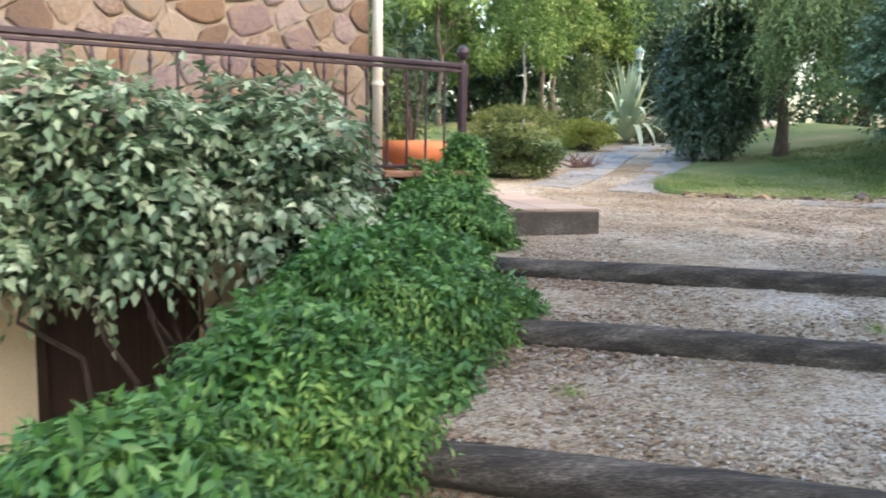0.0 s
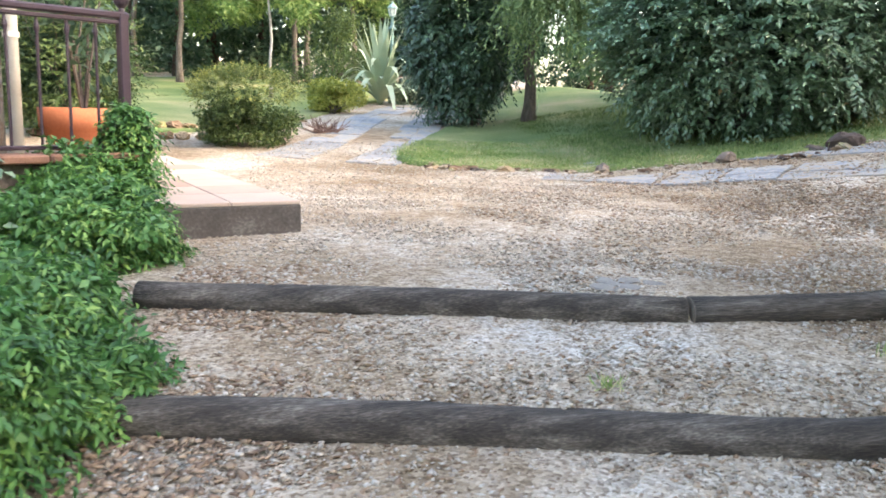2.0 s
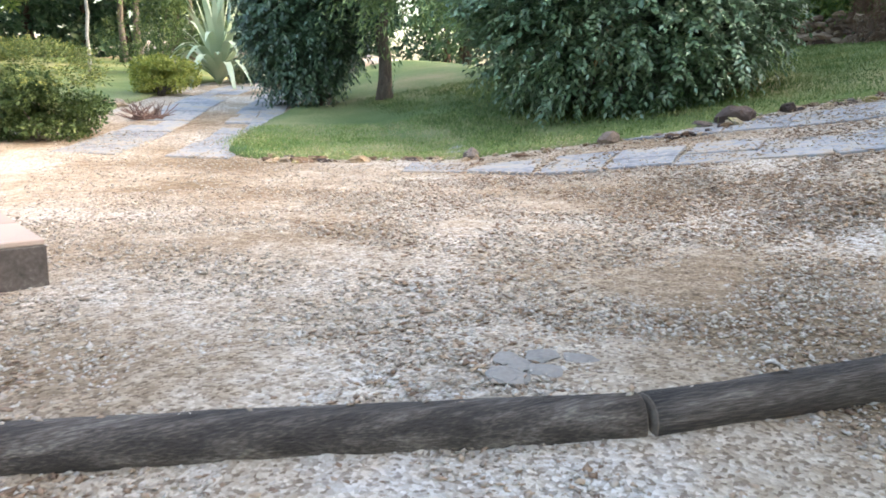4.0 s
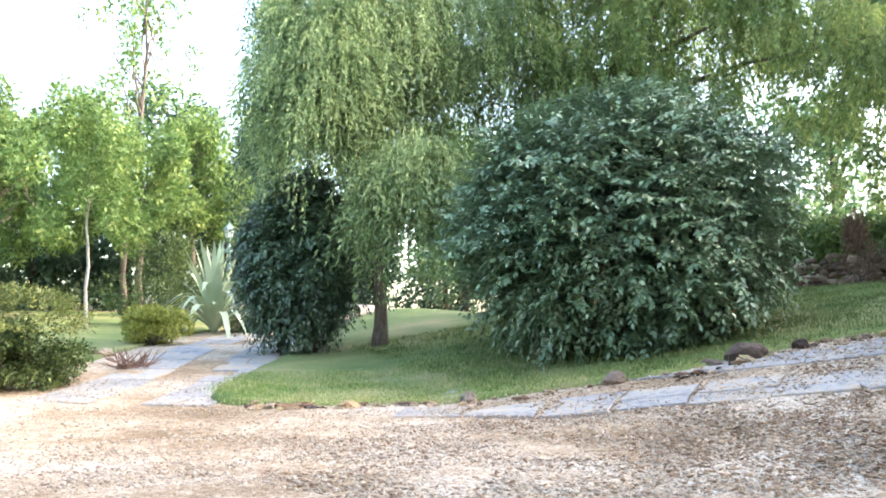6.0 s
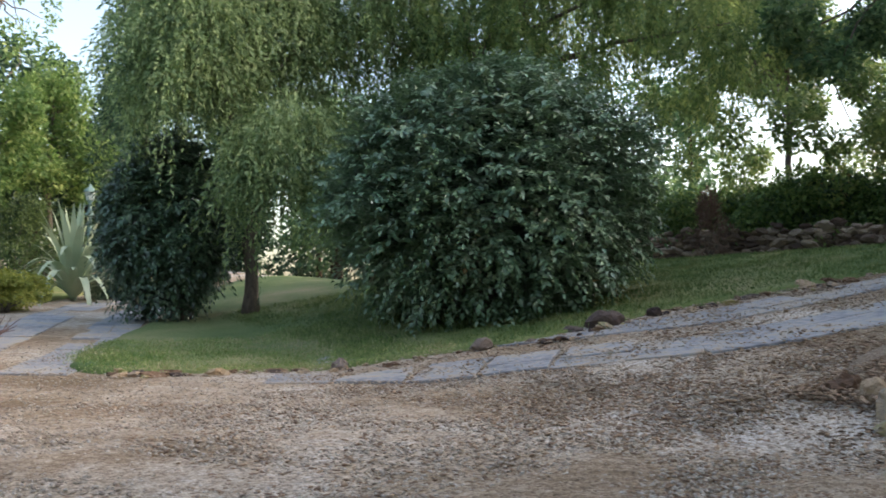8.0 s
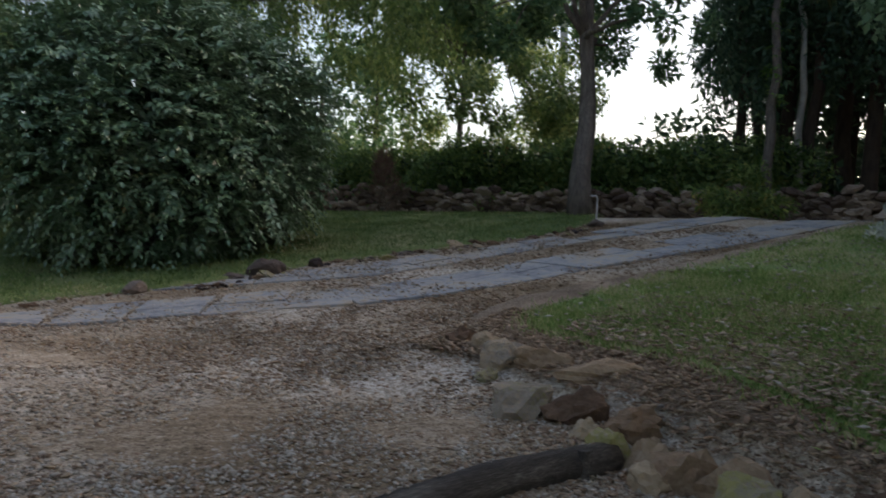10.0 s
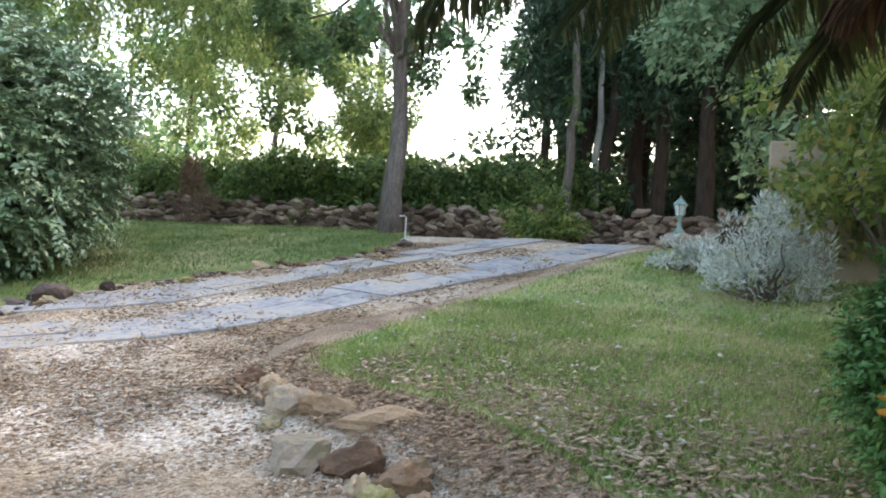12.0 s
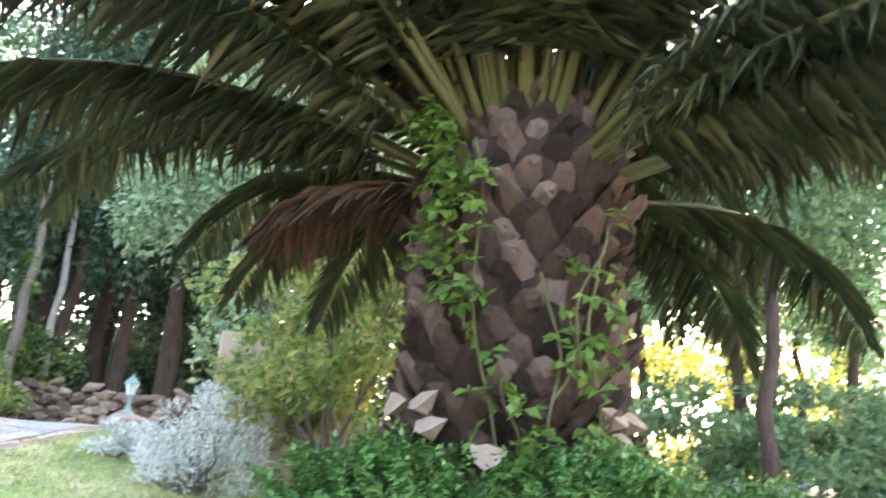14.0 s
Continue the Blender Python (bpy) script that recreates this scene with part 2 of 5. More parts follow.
M_HOLLY = leafy("glossy_leaf", [(0.1, (0.025, 0.06, 0.03)), (0.9, (0.1, 0.17, 0.09))], 0.3, 0.12, 0.6)
M_BRIGHT = leafy("bright_leaf", [(0.1, (0.08, 0.15, 0.04)), (0.5, (0.17, 0.28, 0.085)), (0.9, (0.34, 0.42, 0.15))], 0.5, 0.45)
M_OAK = leafy("oak_leaf", [(0.1, (0.045, 0.11, 0.05)), (0.5, (0.1, 0.19, 0.085)), (0.9, (0.2, 0.3, 0.13))], 0.5, 0.4)
M_BAY = leafy("bay_leaf", [(0.1, (0.08, 0.15, 0.075)), (0.5, (0.18, 0.28, 0.15)), (0.9, (0.34, 0.44, 0.26))], 0.5, 0.45)
M_CONIFER = leafy("conifer_leaf", [(0.1, (0.022, 0.055, 0.03)), (0.6, (0.06, 0.12, 0.065)), (0.95, (0.13, 0.19, 0.1))], 0.6, 0.3)
M_HEDGE = leafy("bramble_leaf", [(0.1, (0.045, 0.1, 0.03)), (0.5, (0.13, 0.22, 0.065)), (0.85, (0.27, 0.34, 0.1)), (0.98, (0.3, 0.18, 0.08))], 0.5, 0.45)
M_BOX = leafy("box_leaf", [(0.1, (0.035, 0.115, 0.03)), (0.5, (0.085, 0.21, 0.055)), (0.9, (0.18, 0.34, 0.1))], 0.4, 0.25)
M_YBUSH = leafy("golden_leaf", [(0.1, (0.14, 0.18, 0.03)), (0.5, (0.34, 0.36, 0.07)), (0.9, (0.56, 0.54, 0.14))], 0.5, 0.35)
M_GOLDTIP = leafy("golden_tip_leaf", [(0.1, (0.05, 0.085, 0.022)), (0.5, (0.15, 0.19, 0.05)), (0.9, (0.38, 0.38, 0.1))], 0.5, 0.3)
M_SHRUB = leafy("olive_leaf", [(0.1, (0.03, 0.065, 0.02)), (0.5, (0.08, 0.13, 0.04)), (0.9, (0.19, 0.24, 0.075))], 0.5, 0.3)
M_SILVER = leafy("silver_leaf", [(0.1, (0.3, 0.35, 0.31)), (0.5, (0.5, 0.54, 0.49)), (0.9, (0.72, 0.75, 0.7))], 0.7, 0.3)
M_AGAVE = leafy("agave_leaf", [(0.1, (0.18, 0.25, 0.16)), (0.5, (0.32, 0.4, 0.27)), (0.9, (0.55, 0.58, 0.4))], 0.5, 0.1)
M_CITRUS = leafy("yellowing_leaf", [(0.1, (0.08, 0.15, 0.04)), (0.45, (0.18, 0.27, 0.07)), (0.75, (0.38, 0.39, 0.12)), (0.97, (0.55, 0.3, 0.09))], 0.45, 0.45)
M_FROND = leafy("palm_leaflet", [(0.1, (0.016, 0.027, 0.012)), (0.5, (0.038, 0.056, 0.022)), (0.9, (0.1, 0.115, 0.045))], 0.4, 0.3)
M_RACHIS = surface("palm_stalk", [(0.3, (0.035, 0.042, 0.012)), (0.7, (0.085, 0.092, 0.026))], 3, 40, 0.5, 0.1)
M_VINE = leafy("vine_leaf", [(0.1, (0.05, 0.12, 0.025)), (0.5, (0.1, 0.21, 0.04)), (0.9, (0.21, 0.31, 0.07))], 0.4, 0.45)
M_ORANGE = leafy("orange_flower", [(0.1, (0.5, 0.2, 0.03)), (0.9, (0.75, 0.4, 0.08))], 0.6, 0.3)
M_PURPLE = leafy("purple_flower", [(0.1, (0.14, 0.12, 0.42)), (0.9, (0.3, 0.27, 0.65))], 0.6, 0.3)
M_TWIG = surface("brown_twig", [(0.3, (0.1, 0.06, 0.045)), (0.7, (0.26, 0.16, 0.12))], 5, 50, 0.95, 0.3)
# Yellow leaf colour that stands in for low sun on far foliage.
M_GOLD = leafy("sun_painted_leaf", [(0.1, (0.3, 0.32, 0.04)), (0.9, (0.62, 0.56, 0.12))], 0.5, 0.5)
M_GLASS = surface("frosted_glass", [(0.3, (0.5, 0.55, 0.53)), (0.7, (0.62, 0.66, 0.64))], 8, 60, 0.3, 0.0)


# ---- mesh helpers ----
def mesh(name, verts, faces, material, smooth=False):
    me = bpy.data.meshes.new(name)
    if isinstance(faces, np.ndarray):
        v = np.asarray(verts, np.float32)
        k = faces.shape[1]
        me.vertices.add(len(v))
        me.vertices.foreach_set("co", v.ravel())
        me.loops.add(faces.size)
        me.loops.foreach_set("vertex_index", faces.astype(np.int32).ravel())
        me.polygons.add(len(faces))
        me.polygons.foreach_set("loop_start", np.arange(0, faces.size, k, dtype=np.int32))
        me.update(calc_edges=True)
    else:
        me.from_pydata([tuple(map(float, p)) for p in verts], [], [tuple(f) for f in faces])
        me.update()
    me.materials.append(material)
    if smooth:
        me.polygons.foreach_set("use_smooth", np.ones(len(me.polygons), bool))
    return me


def thing(name, label, category, loc=(0, 0, 0), group="", rz=0.0):
    ob = new(name)
    ob.location, ob.rotation_euler = loc, (0, 0, rz)
    return tagged(ob, label, category, group)


def piece(name, me, parent, loc=(0, 0, 0), rot=(0, 0, 0), scale=(1, 1, 1), label=""):
    ob = new(name, me)
    ob.parent = parent
    ob.location, ob.rotation_euler, ob.scale = loc, rot, scale
    return tagged(ob, label)


class Geo:
    """Gathers verts and faces of simple shapes for one mesh."""

    def __init__(self):
        self.v, self.f = [], []

    def add(self, verts, faces):
        k = len(self.v)
        self.v += [tuple(map(float, p)) for p in verts]
        self.f += [tuple(i + k for i in f) for f in faces]
        return self

    def box(self, c, s, rz=0.0, bev=0.0):
        x, y, z = (a / 2 for a in s)
        b = min(bev, x * 0.9, y * 0.9, z * 0.9)
        ring = [(x - b, -y), (x, -y + b), (x, y - b), (x - b, y), (-x + b, y), (-x, y - b), (-x, -y + b), (-x + b, -y)] if b else [(x, -y), (x, y), (-x, y), (-x, -y)]
        n, ca, sa, vs = len(ring), math.cos(rz), math.sin(rz), []
        levels = ((-z, b), (-z + b, 0), (z - b, 0), (z, b)) if b else ((-z, 0), (z, 0))
        for h, ins in levels:
            for px, py in ring:
                qx, qy = px * (1 - ins / x), py * (1 - ins / y)
                vs.append((c[0] + qx * ca - qy * sa, c[1] + qx * sa + qy * ca, c[2] + h))
        fs = [(i + k * n, (i + 1) % n + k * n, (i + 1) % n + (k + 1) * n, i + (k + 1) * n) for k in range(len(levels) - 1) for i in range(n)]
        fs += [tuple(range(n - 1, -1, -1)), tuple(range((len(levels) - 1) * n, len(levels) * n))]
        return self.add(vs, fs)

    def tube(self, pts, radii, sides=8, caps=True, wob=0.0):
        pts = [Vector(p) for p in pts]
        if not hasattr(radii, "__len__"):
            radii = [radii] * len(pts)
        vs, side = [], None
        for i, p in enumerate(pts):
            d = (pts[min(i + 1, len(pts) - 1)] - pts[max(i - 1, 0)]).normalized()
            side = (side - d * side.dot(d)) if side else d.orthogonal()
            side = side.normalized()
            up = d.cross(side)
            for k in range(sides):
                a = 2 * math.pi * k / sides
                r = radii[i] * (1 + wob * noise.noise((p.x * 5 + k, p.y * 5, p.z * 5 + i)))
                vs.append(p + (side * math.cos(a) + up * math.sin(a)) * r)
        fs = [(i * sides + k, i * sides + (k + 1) % sides, (i + 1) * sides + (k + 1) % sides, (i + 1) * sides + k) for i in range(len(pts) - 1) for k in range(sides)]
        if caps:
            fs += [tuple(range(sides - 1, -1, -1)), tuple(range((len(pts) - 1) * sides, len(pts) * sides))]
        return self.add(vs, fs)

    def lathe(self, profile, c=(0, 0, 0), sides=16):
        vs = [(c[0] + r * math.cos(2 * math.pi * k / sides), c[1] + r * math.sin(2 * math.pi * k / sides), c[2] + z) for r, z in profile for k in range(sides)]
        fs = [(i * sides + k, i * sides + (k + 1) % sides, (i + 1) * sides + (k + 1) % sides, (i + 1) * sides + k) for i in range(len(profile) - 1) for k in range(sides)]
        return self.add(vs, fs)

    def out(self, name, material, smooth=False):
        return mesh(name, self.v, self.f, material, smooth)


def unit(a):
    return a / np.maximum(np.linalg.norm(a, axis=-1, keepdims=True), 1e-9)


def leaves(name, pos, direc, norm, length, width, material, fold=0.25, bend=0.0):
    """Many leaves, each a folded blade of its own, in one mesh."""
    pos, direc = np.asarray(pos, float), unit(np.asarray(direc, float))
    side = unit(np.cross(direc, norm))
    up = np.cross(side, direc)
    n = len(pos)
    L, W = np.broadcast_to(length, n)[:, None], np.broadcast_to(width, n)[:, None]
    mid = pos + direc * L * 0.45
    v = np.stack([pos, mid + side * W / 2 + up * W * fold, pos + direc * L - up * L * bend, mid - side * W / 2 + up * W * fold], 1).reshape(-1, 3)
    k = np.arange(n)[:, None] * 4
    f = np.concatenate([k + [0, 1, 2], k + [0, 2, 3]], 1).reshape(-1, 3)
    return mesh(name, v, f, material)


def ball(n, r=rng):
    return unit(r.normal(size=(n, 3)))


def clump_points(centres, radii, n, shell=0.55, flat=1.0):
    """Points and outward directions over a set of lumps, thick near each lump's skin."""
    centres, radii = np.asarray(centres, float), np.asarray(radii, float)
    if radii.ndim == 1:
        radii = np.repeat(radii[:, None], 3, 1)
    w = (radii.prod(1)) ** (2 / 3)
    k = rng.choice(len(centres), n, p=w / w.sum())
    d = ball(n)
    rad = (1 - shell) + shell * rng.random(n) ** 0.5
    rad *= 1 + 0.12 * rng.normal(size=n)
    return centres[k] + d * radii[k] * rad[:, None], d


def foliage(name, centres, radii, n, size, material, droop=0.2, shell=0.55, aspect=0.5, floor=None, spread=0.8):
    p, d = clump_points(centres, radii, n, shell)
    if floor is not None:
        keep = p[:, 2] > floor
        p, d = p[keep], d[keep]
    m = len(p)
    dirs = d * 0.5 + rng.normal(size=(m, 3)) * spread + np.array([0, 0, -droop])
    nrm = d * 0.6 + np.array([0, 0, 0.7]) + rng.normal(size=(m, 3)) * 0.45
    L = size * (0.6 + 0.8 * rng.random(m))
    return leaves(name, p, dirs, nrm, L, L * aspect, material)


def lumps(c, r, n, small=0.35, seed=1, low=-0.6):
    """Lump centres over an uneven crown of half-axes r."""
    g = np.random.default_rng(seed)
    d = ball(n, g)
    d[:, 2] = np.where(d[:, 2] < low, -d[:, 2], d[:, 2])
    rad = 0.35 + 0.72 * g.random(n) ** 0.8
    cs = np.array(c) + d * np.array(r) * rad[:, None]
    return cs, (small * (0.6 + 0.8 * g.random(n)))[:, None] * np.array(r) / max(r) * np.ones((1, 3)) * max(r)


def dome(c, r, n, seed=1, low=-0.8, bump=0.16, depth=0.3):
    """Points and outward directions over the uneven skin of a crown."""
    g = np.random.default_rng(seed)
    d = ball(n, g)
    d[:, 2] = np.where(d[:, 2] < low, -d[:, 2], d[:, 2])
    k = np.array([1 + bump * noise.noise(Vector(q) * 2.1 + Vector((seed, 0, 0))) + 0.7 * bump * noise.noise(Vector(q) * 5.3 + Vector((0, seed, 0))) for q in d])
    k *= 1 - depth * g.random(n) ** 1.6
    return np.array(c) + d * np.array(r) * k[:, None], d


def sprays(name, base, out, per, shoot, size, material, aspect=0.45, droop=0.3, lift=0.3, wild=0.5, fold=0.2):
    """Leafy shoots: each bends over under its weight and carries leaves on both sides."""
    base, m = np.asarray(base, float), len(base)
    d = unit(np.asarray(out, float) + rng.normal(size=(m, 3)) * wild + np.array([0, 0, lift]))
    L = shoot * (0.55 + 0.8 * rng.random(m))
    side = unit(np.cross(d, np.array([0, 0, 1.0]) + rng.normal(size=(m, 3)) * 0.3))
    P, D, N, S = [], [], [], []
    for j in range(per):
        t = (j + 0.6) / per
        sg = 1 if j % 2 else -1
        P.append(base + d * (L * t)[:, None] - np.outer(L * droop * t * t, [0, 0, 1.0]))
        last = j == per - 1
        D.append(d * (1.0 if last else 0.55) + (0 if last else sg) * side * 0.85 + rng.normal(size=(m, 3)) * 0.25 - np.array([0, 0, droop * (0.4 + t)]))
        N.append(np.array([0, 0, 0.9]) + d * 0.5 + rng.normal(size=(m, 3)) * 0.3)
        S.append(size * (0.7 + 0.5 * rng.random(m)) * (1.1 - 0.35 * t))
    S = np.concatenate(S)
    return leaves(name, np.concatenate(P), np.concatenate(D), np.concatenate(N), S, S * aspect, material, fold, 0.12)


# ---- the lie of the land ----
def sstep(a, b, x):
    t = np.clip((x - a) / (b - a), 0, 1)
    return t * t * (3 - 2 * t)


def border(y):
    """x of the stone border on the steps' far side."""
    return 5.5 + (np.clip(y, -4, 7.2) - 4.0) * 0.375


def bank_edge(y):
    """x at which the ivy bank meets the steps."""
    return np.interp(y, [-3, 1.5, 3.6, 5.2, 6.4, 7.4, 8.2], [-0.5, -0.2, 0.1, 0.5, 0.72, 0.8, 0.9])


RISE = (6.63, 5.40, 3.75)


def sweep(x):
    """How far the step edges swing towards the lower yard at x."""
    return np.interp(x, [-2, 3.25, 4.2, 5.0, 5.83, 7.0], [-0.53, 0.78, 0.80, 0.76, 0.88, 1.0])



def ground(x, y):
    x, y = np.asarray(x, float), np.asarray(y, float)
    s = y + sweep(x)
    stair = np.zeros_like(s)
    for k, r in enumerate(RISE):
        stair = stair - 0.17 * (1 - sstep(r - 0.05, r + 0.02, s))
    for lo, hi, up in zip((5.40, 3.75), (6.63, 5.40), (0.075, 0.055)):
        stair = stair + up * np.where((s > lo) & (s < hi), (s - lo) / (hi - lo), 0)
    east = np.where(x > 5.4, 0.165 * np.clip(x - 5.8, 0, 10.4) * sstep(5.4, 6.6, x), 0)
    right = sstep(-0.12, 0.3, x - border(y)) * (1 - sstep(7.0, 7.8, y))
    z = stair * (1 - right) + right * 0.06 + east
    z = z + 0.07 * sstep(6.6, 9.0, y) * (1 - right)
    z = z + 0.075 * np.clip(y - 14, 0, 60) * (1 - sstep(9, 14, x))
    left = 1 - sstep(-0.55, 0.25, x - bank_edge(y))
    bank = 0.1 * sstep(2, 6, y) - 0.45
    z = np.where(y < 9.3, z * (1 - left) + left * np.maximum(z, bank), z)
    pit = (1 - sstep(-1.0, -0.75, x)) * (1 - sstep(9.6, 9.9, y - 0.76 * x)) * sstep(-6, -4.5, x) * sstep(-5, -3, y)
    return z * (1 - pit) - 1.5 * pit


def gz(x, y):
    return float(ground(x, y))


def spaced(a, b, fine_a, fine_b, fine, coarse):
    out, v = [], a
    while v < b:
        out.append(v)
        gap = max(fine_a - v, v - fine_b, 0)
        v += fine + gap * coarse
    return np.array(out + [b])


gx, gy = spaced(-600, 600, -2, 9, 0.07, 0.12), spaced(-600, 700, 0, 9.5, 0.07, 0.12)
X, Y = np.meshgrid(gx, gy)
Z = ground(X, Y)
near = (np.abs(X - 4) < 25) & (np.abs(Y - 8) < 25)
wob = np.array([noise.noise((a * 1.3, b * 1.3, 0)) * 0.02 + noise.noise((a * 6, b * 6, 3)) * 0.007 if c else 0.0 for a, b, c in zip(X.ravel(), Y.ravel(), near.ravel())])
V = np.stack([X.ravel(), Y.ravel(), Z.ravel() + wob], 1)
w_, h_ = len(gx), len(gy)
i0 = (np.arange(h_ - 1)[:, None] * w_ + np.arange(w_ - 1)[None]).ravel()
tagged(new("ground", mesh("ground", V, np.stack([i0, i0 + 1, i0 + w_ + 1, i0 + w_], 1), M_GRAVEL, True)), "pale brown gravel yard with dry patches", "ground", kind="structure")


def inside(poly, x, y):
    r = np.zeros(len(x), bool)
    for (ax, ay), (bx, by) in zip(poly, poly[1:] + poly[:1]):
        c = ((ay > y) != (by > y)) & (x < (bx - ax) * (y - ay) / ((by - ay) or 1e-9) + ax)
        r ^= c
    return r


def smooth_ring(poly, step=0.2, ragged=0.06):
    pts = []
    n = len(poly)
    for i in range(n):
        p0, p1, p2, p3 = (np.array(poly[(i + k - 1) % n], float) for k in range(4))
        m = max(2, int(np.linalg.norm(p2 - p1) / step))
        for k in range(m):
            t = k / m
            q = 0.5 * (2 * p1 + (p2 - p0) * t + (2 * p0 - 5 * p1 + 4 * p2 - p3) * t * t + (3 * p1 - p0 - 3 * p2 + p3) * t ** 3)
            q = q + ragged * np.array([noise.noise((q[0] * 3, q[1] * 3, 1)), noise.noise((q[0] * 3, q[1] * 3, 9))])
            pts.append(q)
    return pts


def lawn(name, poly, centre, label, lift=0.05, material=None, rings=24):
    ring = np.array(smooth_ring(poly))
    c = np.array(centre)
    ks = (np.arange(1, rings + 1) / rings) ** 1.3
    P = np.concatenate([c + (ring - c) * k for k in ks] + [ring + (ring - c) * 0.004])
    z = ground(P[:, 0], P[:, 1]) + lift
    z[-len(ring):] -= lift + 0.05
    z += np.array([noise.noise((a, b, 0)) * 0.02 for a, b in P])
    n = len(ring)
    f = [(i + k * n, (i + 1) % n + k * n, (i + 1) % n + (k + 1) * n, i + (k + 1) * n) for k in range(rings) for i in range(n)]
    f.append(tuple(range(n)))
    return tagged(new(name, mesh(name, np.column_stack([P, z]), f, material or M_TURF, True)), label, "lawn", kind="structure"), [tuple(p) for p in ring]


ISLAND = [(3.3, 15.4), (3.25, 14.5), (4.0, 13.95), (5.0, 13.8), (5.9, 13.5), (7.3, 12.5), (7.9, 12.1), (9.0, 12.05), (10.0, 11.85), (11.4, 11.3), (13.9, 10.7), (16.5, 11.6), (18.6, 13.2), (17.6, 17.0), (14.5, 21.5), (10.5, 26.0), (8.4, 26.0), (7.0, 23.5), (5.8, 21.4), (4.3, 17.9)]
EAST = [(5.75, 3.9), (6.2, 4.6), (6.75, 5.3), (7.1, 5.9), (7.25, 6.5), (7.6, 7.25), (8.1, 7.6), (9.4, 7.5), (11.5, 7.15), (13.8, 6.8), (15.4, 6.2), (15.0, 4.6), (13.0, 1.5), (9.0, -1.0), (6.2, 0.0), (5.4, 2.2)]
NORTHWEST = [(0.6, 18.6), (1.5, 19.2), (2.3, 21.4), (3.4, 24.5), (5.4, 29.0), (6.3, 33.0), (0.0, 38.0), (-9.0, 32.0), (-6.0, 22.0), (-2.0, 18.0)]
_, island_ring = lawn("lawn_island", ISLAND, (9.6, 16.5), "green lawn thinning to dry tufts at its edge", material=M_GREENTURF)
_, east_ring = lawn("lawn_east", EAST, (10.0, 4.0), "patchy green lawn strewn with fallen leaves")
MULCH = [(5.35, 3.2), (5.75, 4.3), (6.2, 5.1), (6.4, 5.8), (6.7, 6.5), (6.95, 7.2), (7.4, 7.8), (8.2, 8.1), (9.6, 7.95), (11.6, 7.5), (14.0, 7.0), (15.6, 6.3), (15.2, 4.5), (13.2, 1.3), (9.0, -1.3), (6.0, -0.3), (5.1, 2.0)]
_, mulch_ring = lawn("mulch_bed", MULCH, (10.0, 4.0), "brown mulch of bark and dry leaves", 0.032, M_MULCH)
_, nw_ring = lawn("lawn_northwest", NORTHWEST, (-1.5, 27.0), "bright green mown lawn", material=M_GREENTURF)


def grass(name, ring, n, box, size, label, material=M_GRASS):
    x = box[0] + (box[2] - box[0]) * rng.random(n * 3)
    y = box[1] + (box[3] - box[1]) * rng.random(n * 3)
    ok = inside(ring, x, y)
    thin = np.array([noise.noise((a * 0.9, b * 0.9, 5)) * 0.6 + noise.noise((a * 3.1, b * 3.1, 8)) * 0.8 for a, b in zip(x, y)]) + 0.7 * rng.random(n * 3)
    ok &= thin > 0.12
    x, y = x[ok][:n], y[ok][:n]
    x, y = x + rng.normal(size=len(x)) * 0.09, y + rng.normal(size=len(x)) * 0.09
    z = ground(x, y) + 0.035
    d = rng.normal(size=(len(x), 3)) * 0.5 + np.array([0, 0, 1.0])
    L = size * (0.5 + rng.random(len(x)))
    me = leaves(name, np.column_stack([x, y, z]), d, ball(len(x)), L, 0.005 + L * 0.06, material, 0.1, 0.15)
    return tagged(new(name, me), label, "grass", kind="stuff")


grass("grass", east_ring, 110000, (5.3, 2.5, 10.5, 7.7), 0.05, "short green grass blades of the lawn")
grass("grass", east_ring, 26000, (10.5, 0.0, 15.5, 7.5), 0.055, "short green grass blades of the lawn")
grass("grass", island_ring, 24000, (3.2, 12.5, 7.2, 17.0), 0.045, "short dry grass at the lawn tip")
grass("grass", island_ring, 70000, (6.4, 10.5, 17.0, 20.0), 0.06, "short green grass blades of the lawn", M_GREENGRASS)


# ---- steps: logs, stones, slabs ----
def log_beam(pts, r, label):
    t = thing("timber_step", label, "log", pts[0], "timber steps")
    o = Vector(pts[0])
    q = [Vector(p) - o for p in pts]
    fine = []
    for a, b in zip(q, q[1:]):
        n = max(2, int((b - a).length / 0.15))
        fine += [a.lerp(b, k / n) for k in range(n)]
    fine.append(q[-1])
    fine = [p + Vector((0, noise.noise((i * 0.15, r * 40, 1)) * 0.012, noise.noise((i * 0.12, 2, r * 50)) * 0.009)) for i, p in enumerate(fine)]
    piece("beam", Geo().tube(fine, [r * (1 + 0.06 * noise.noise((i * 0.2, r * 30, 7))) for i in range(len(fine))], 14, True, 0.07).out("beam", M_LOG, True), t)
    for e, inner in ((fine[0], fine[1]), (fine[-1], fine[-2])):
        d = (e - inner).normalized()
        piece("sawn_end", Geo().tube([e - d * .01, e + d * .006, e + d * .009], [r * .97, r * .95, r * .8], 14).out("sawn_end", M_LOGEND), t, label="cracked grey sawn end")
    return t


def step_y(k, x):
    return RISE[k] - float(sweep(x))


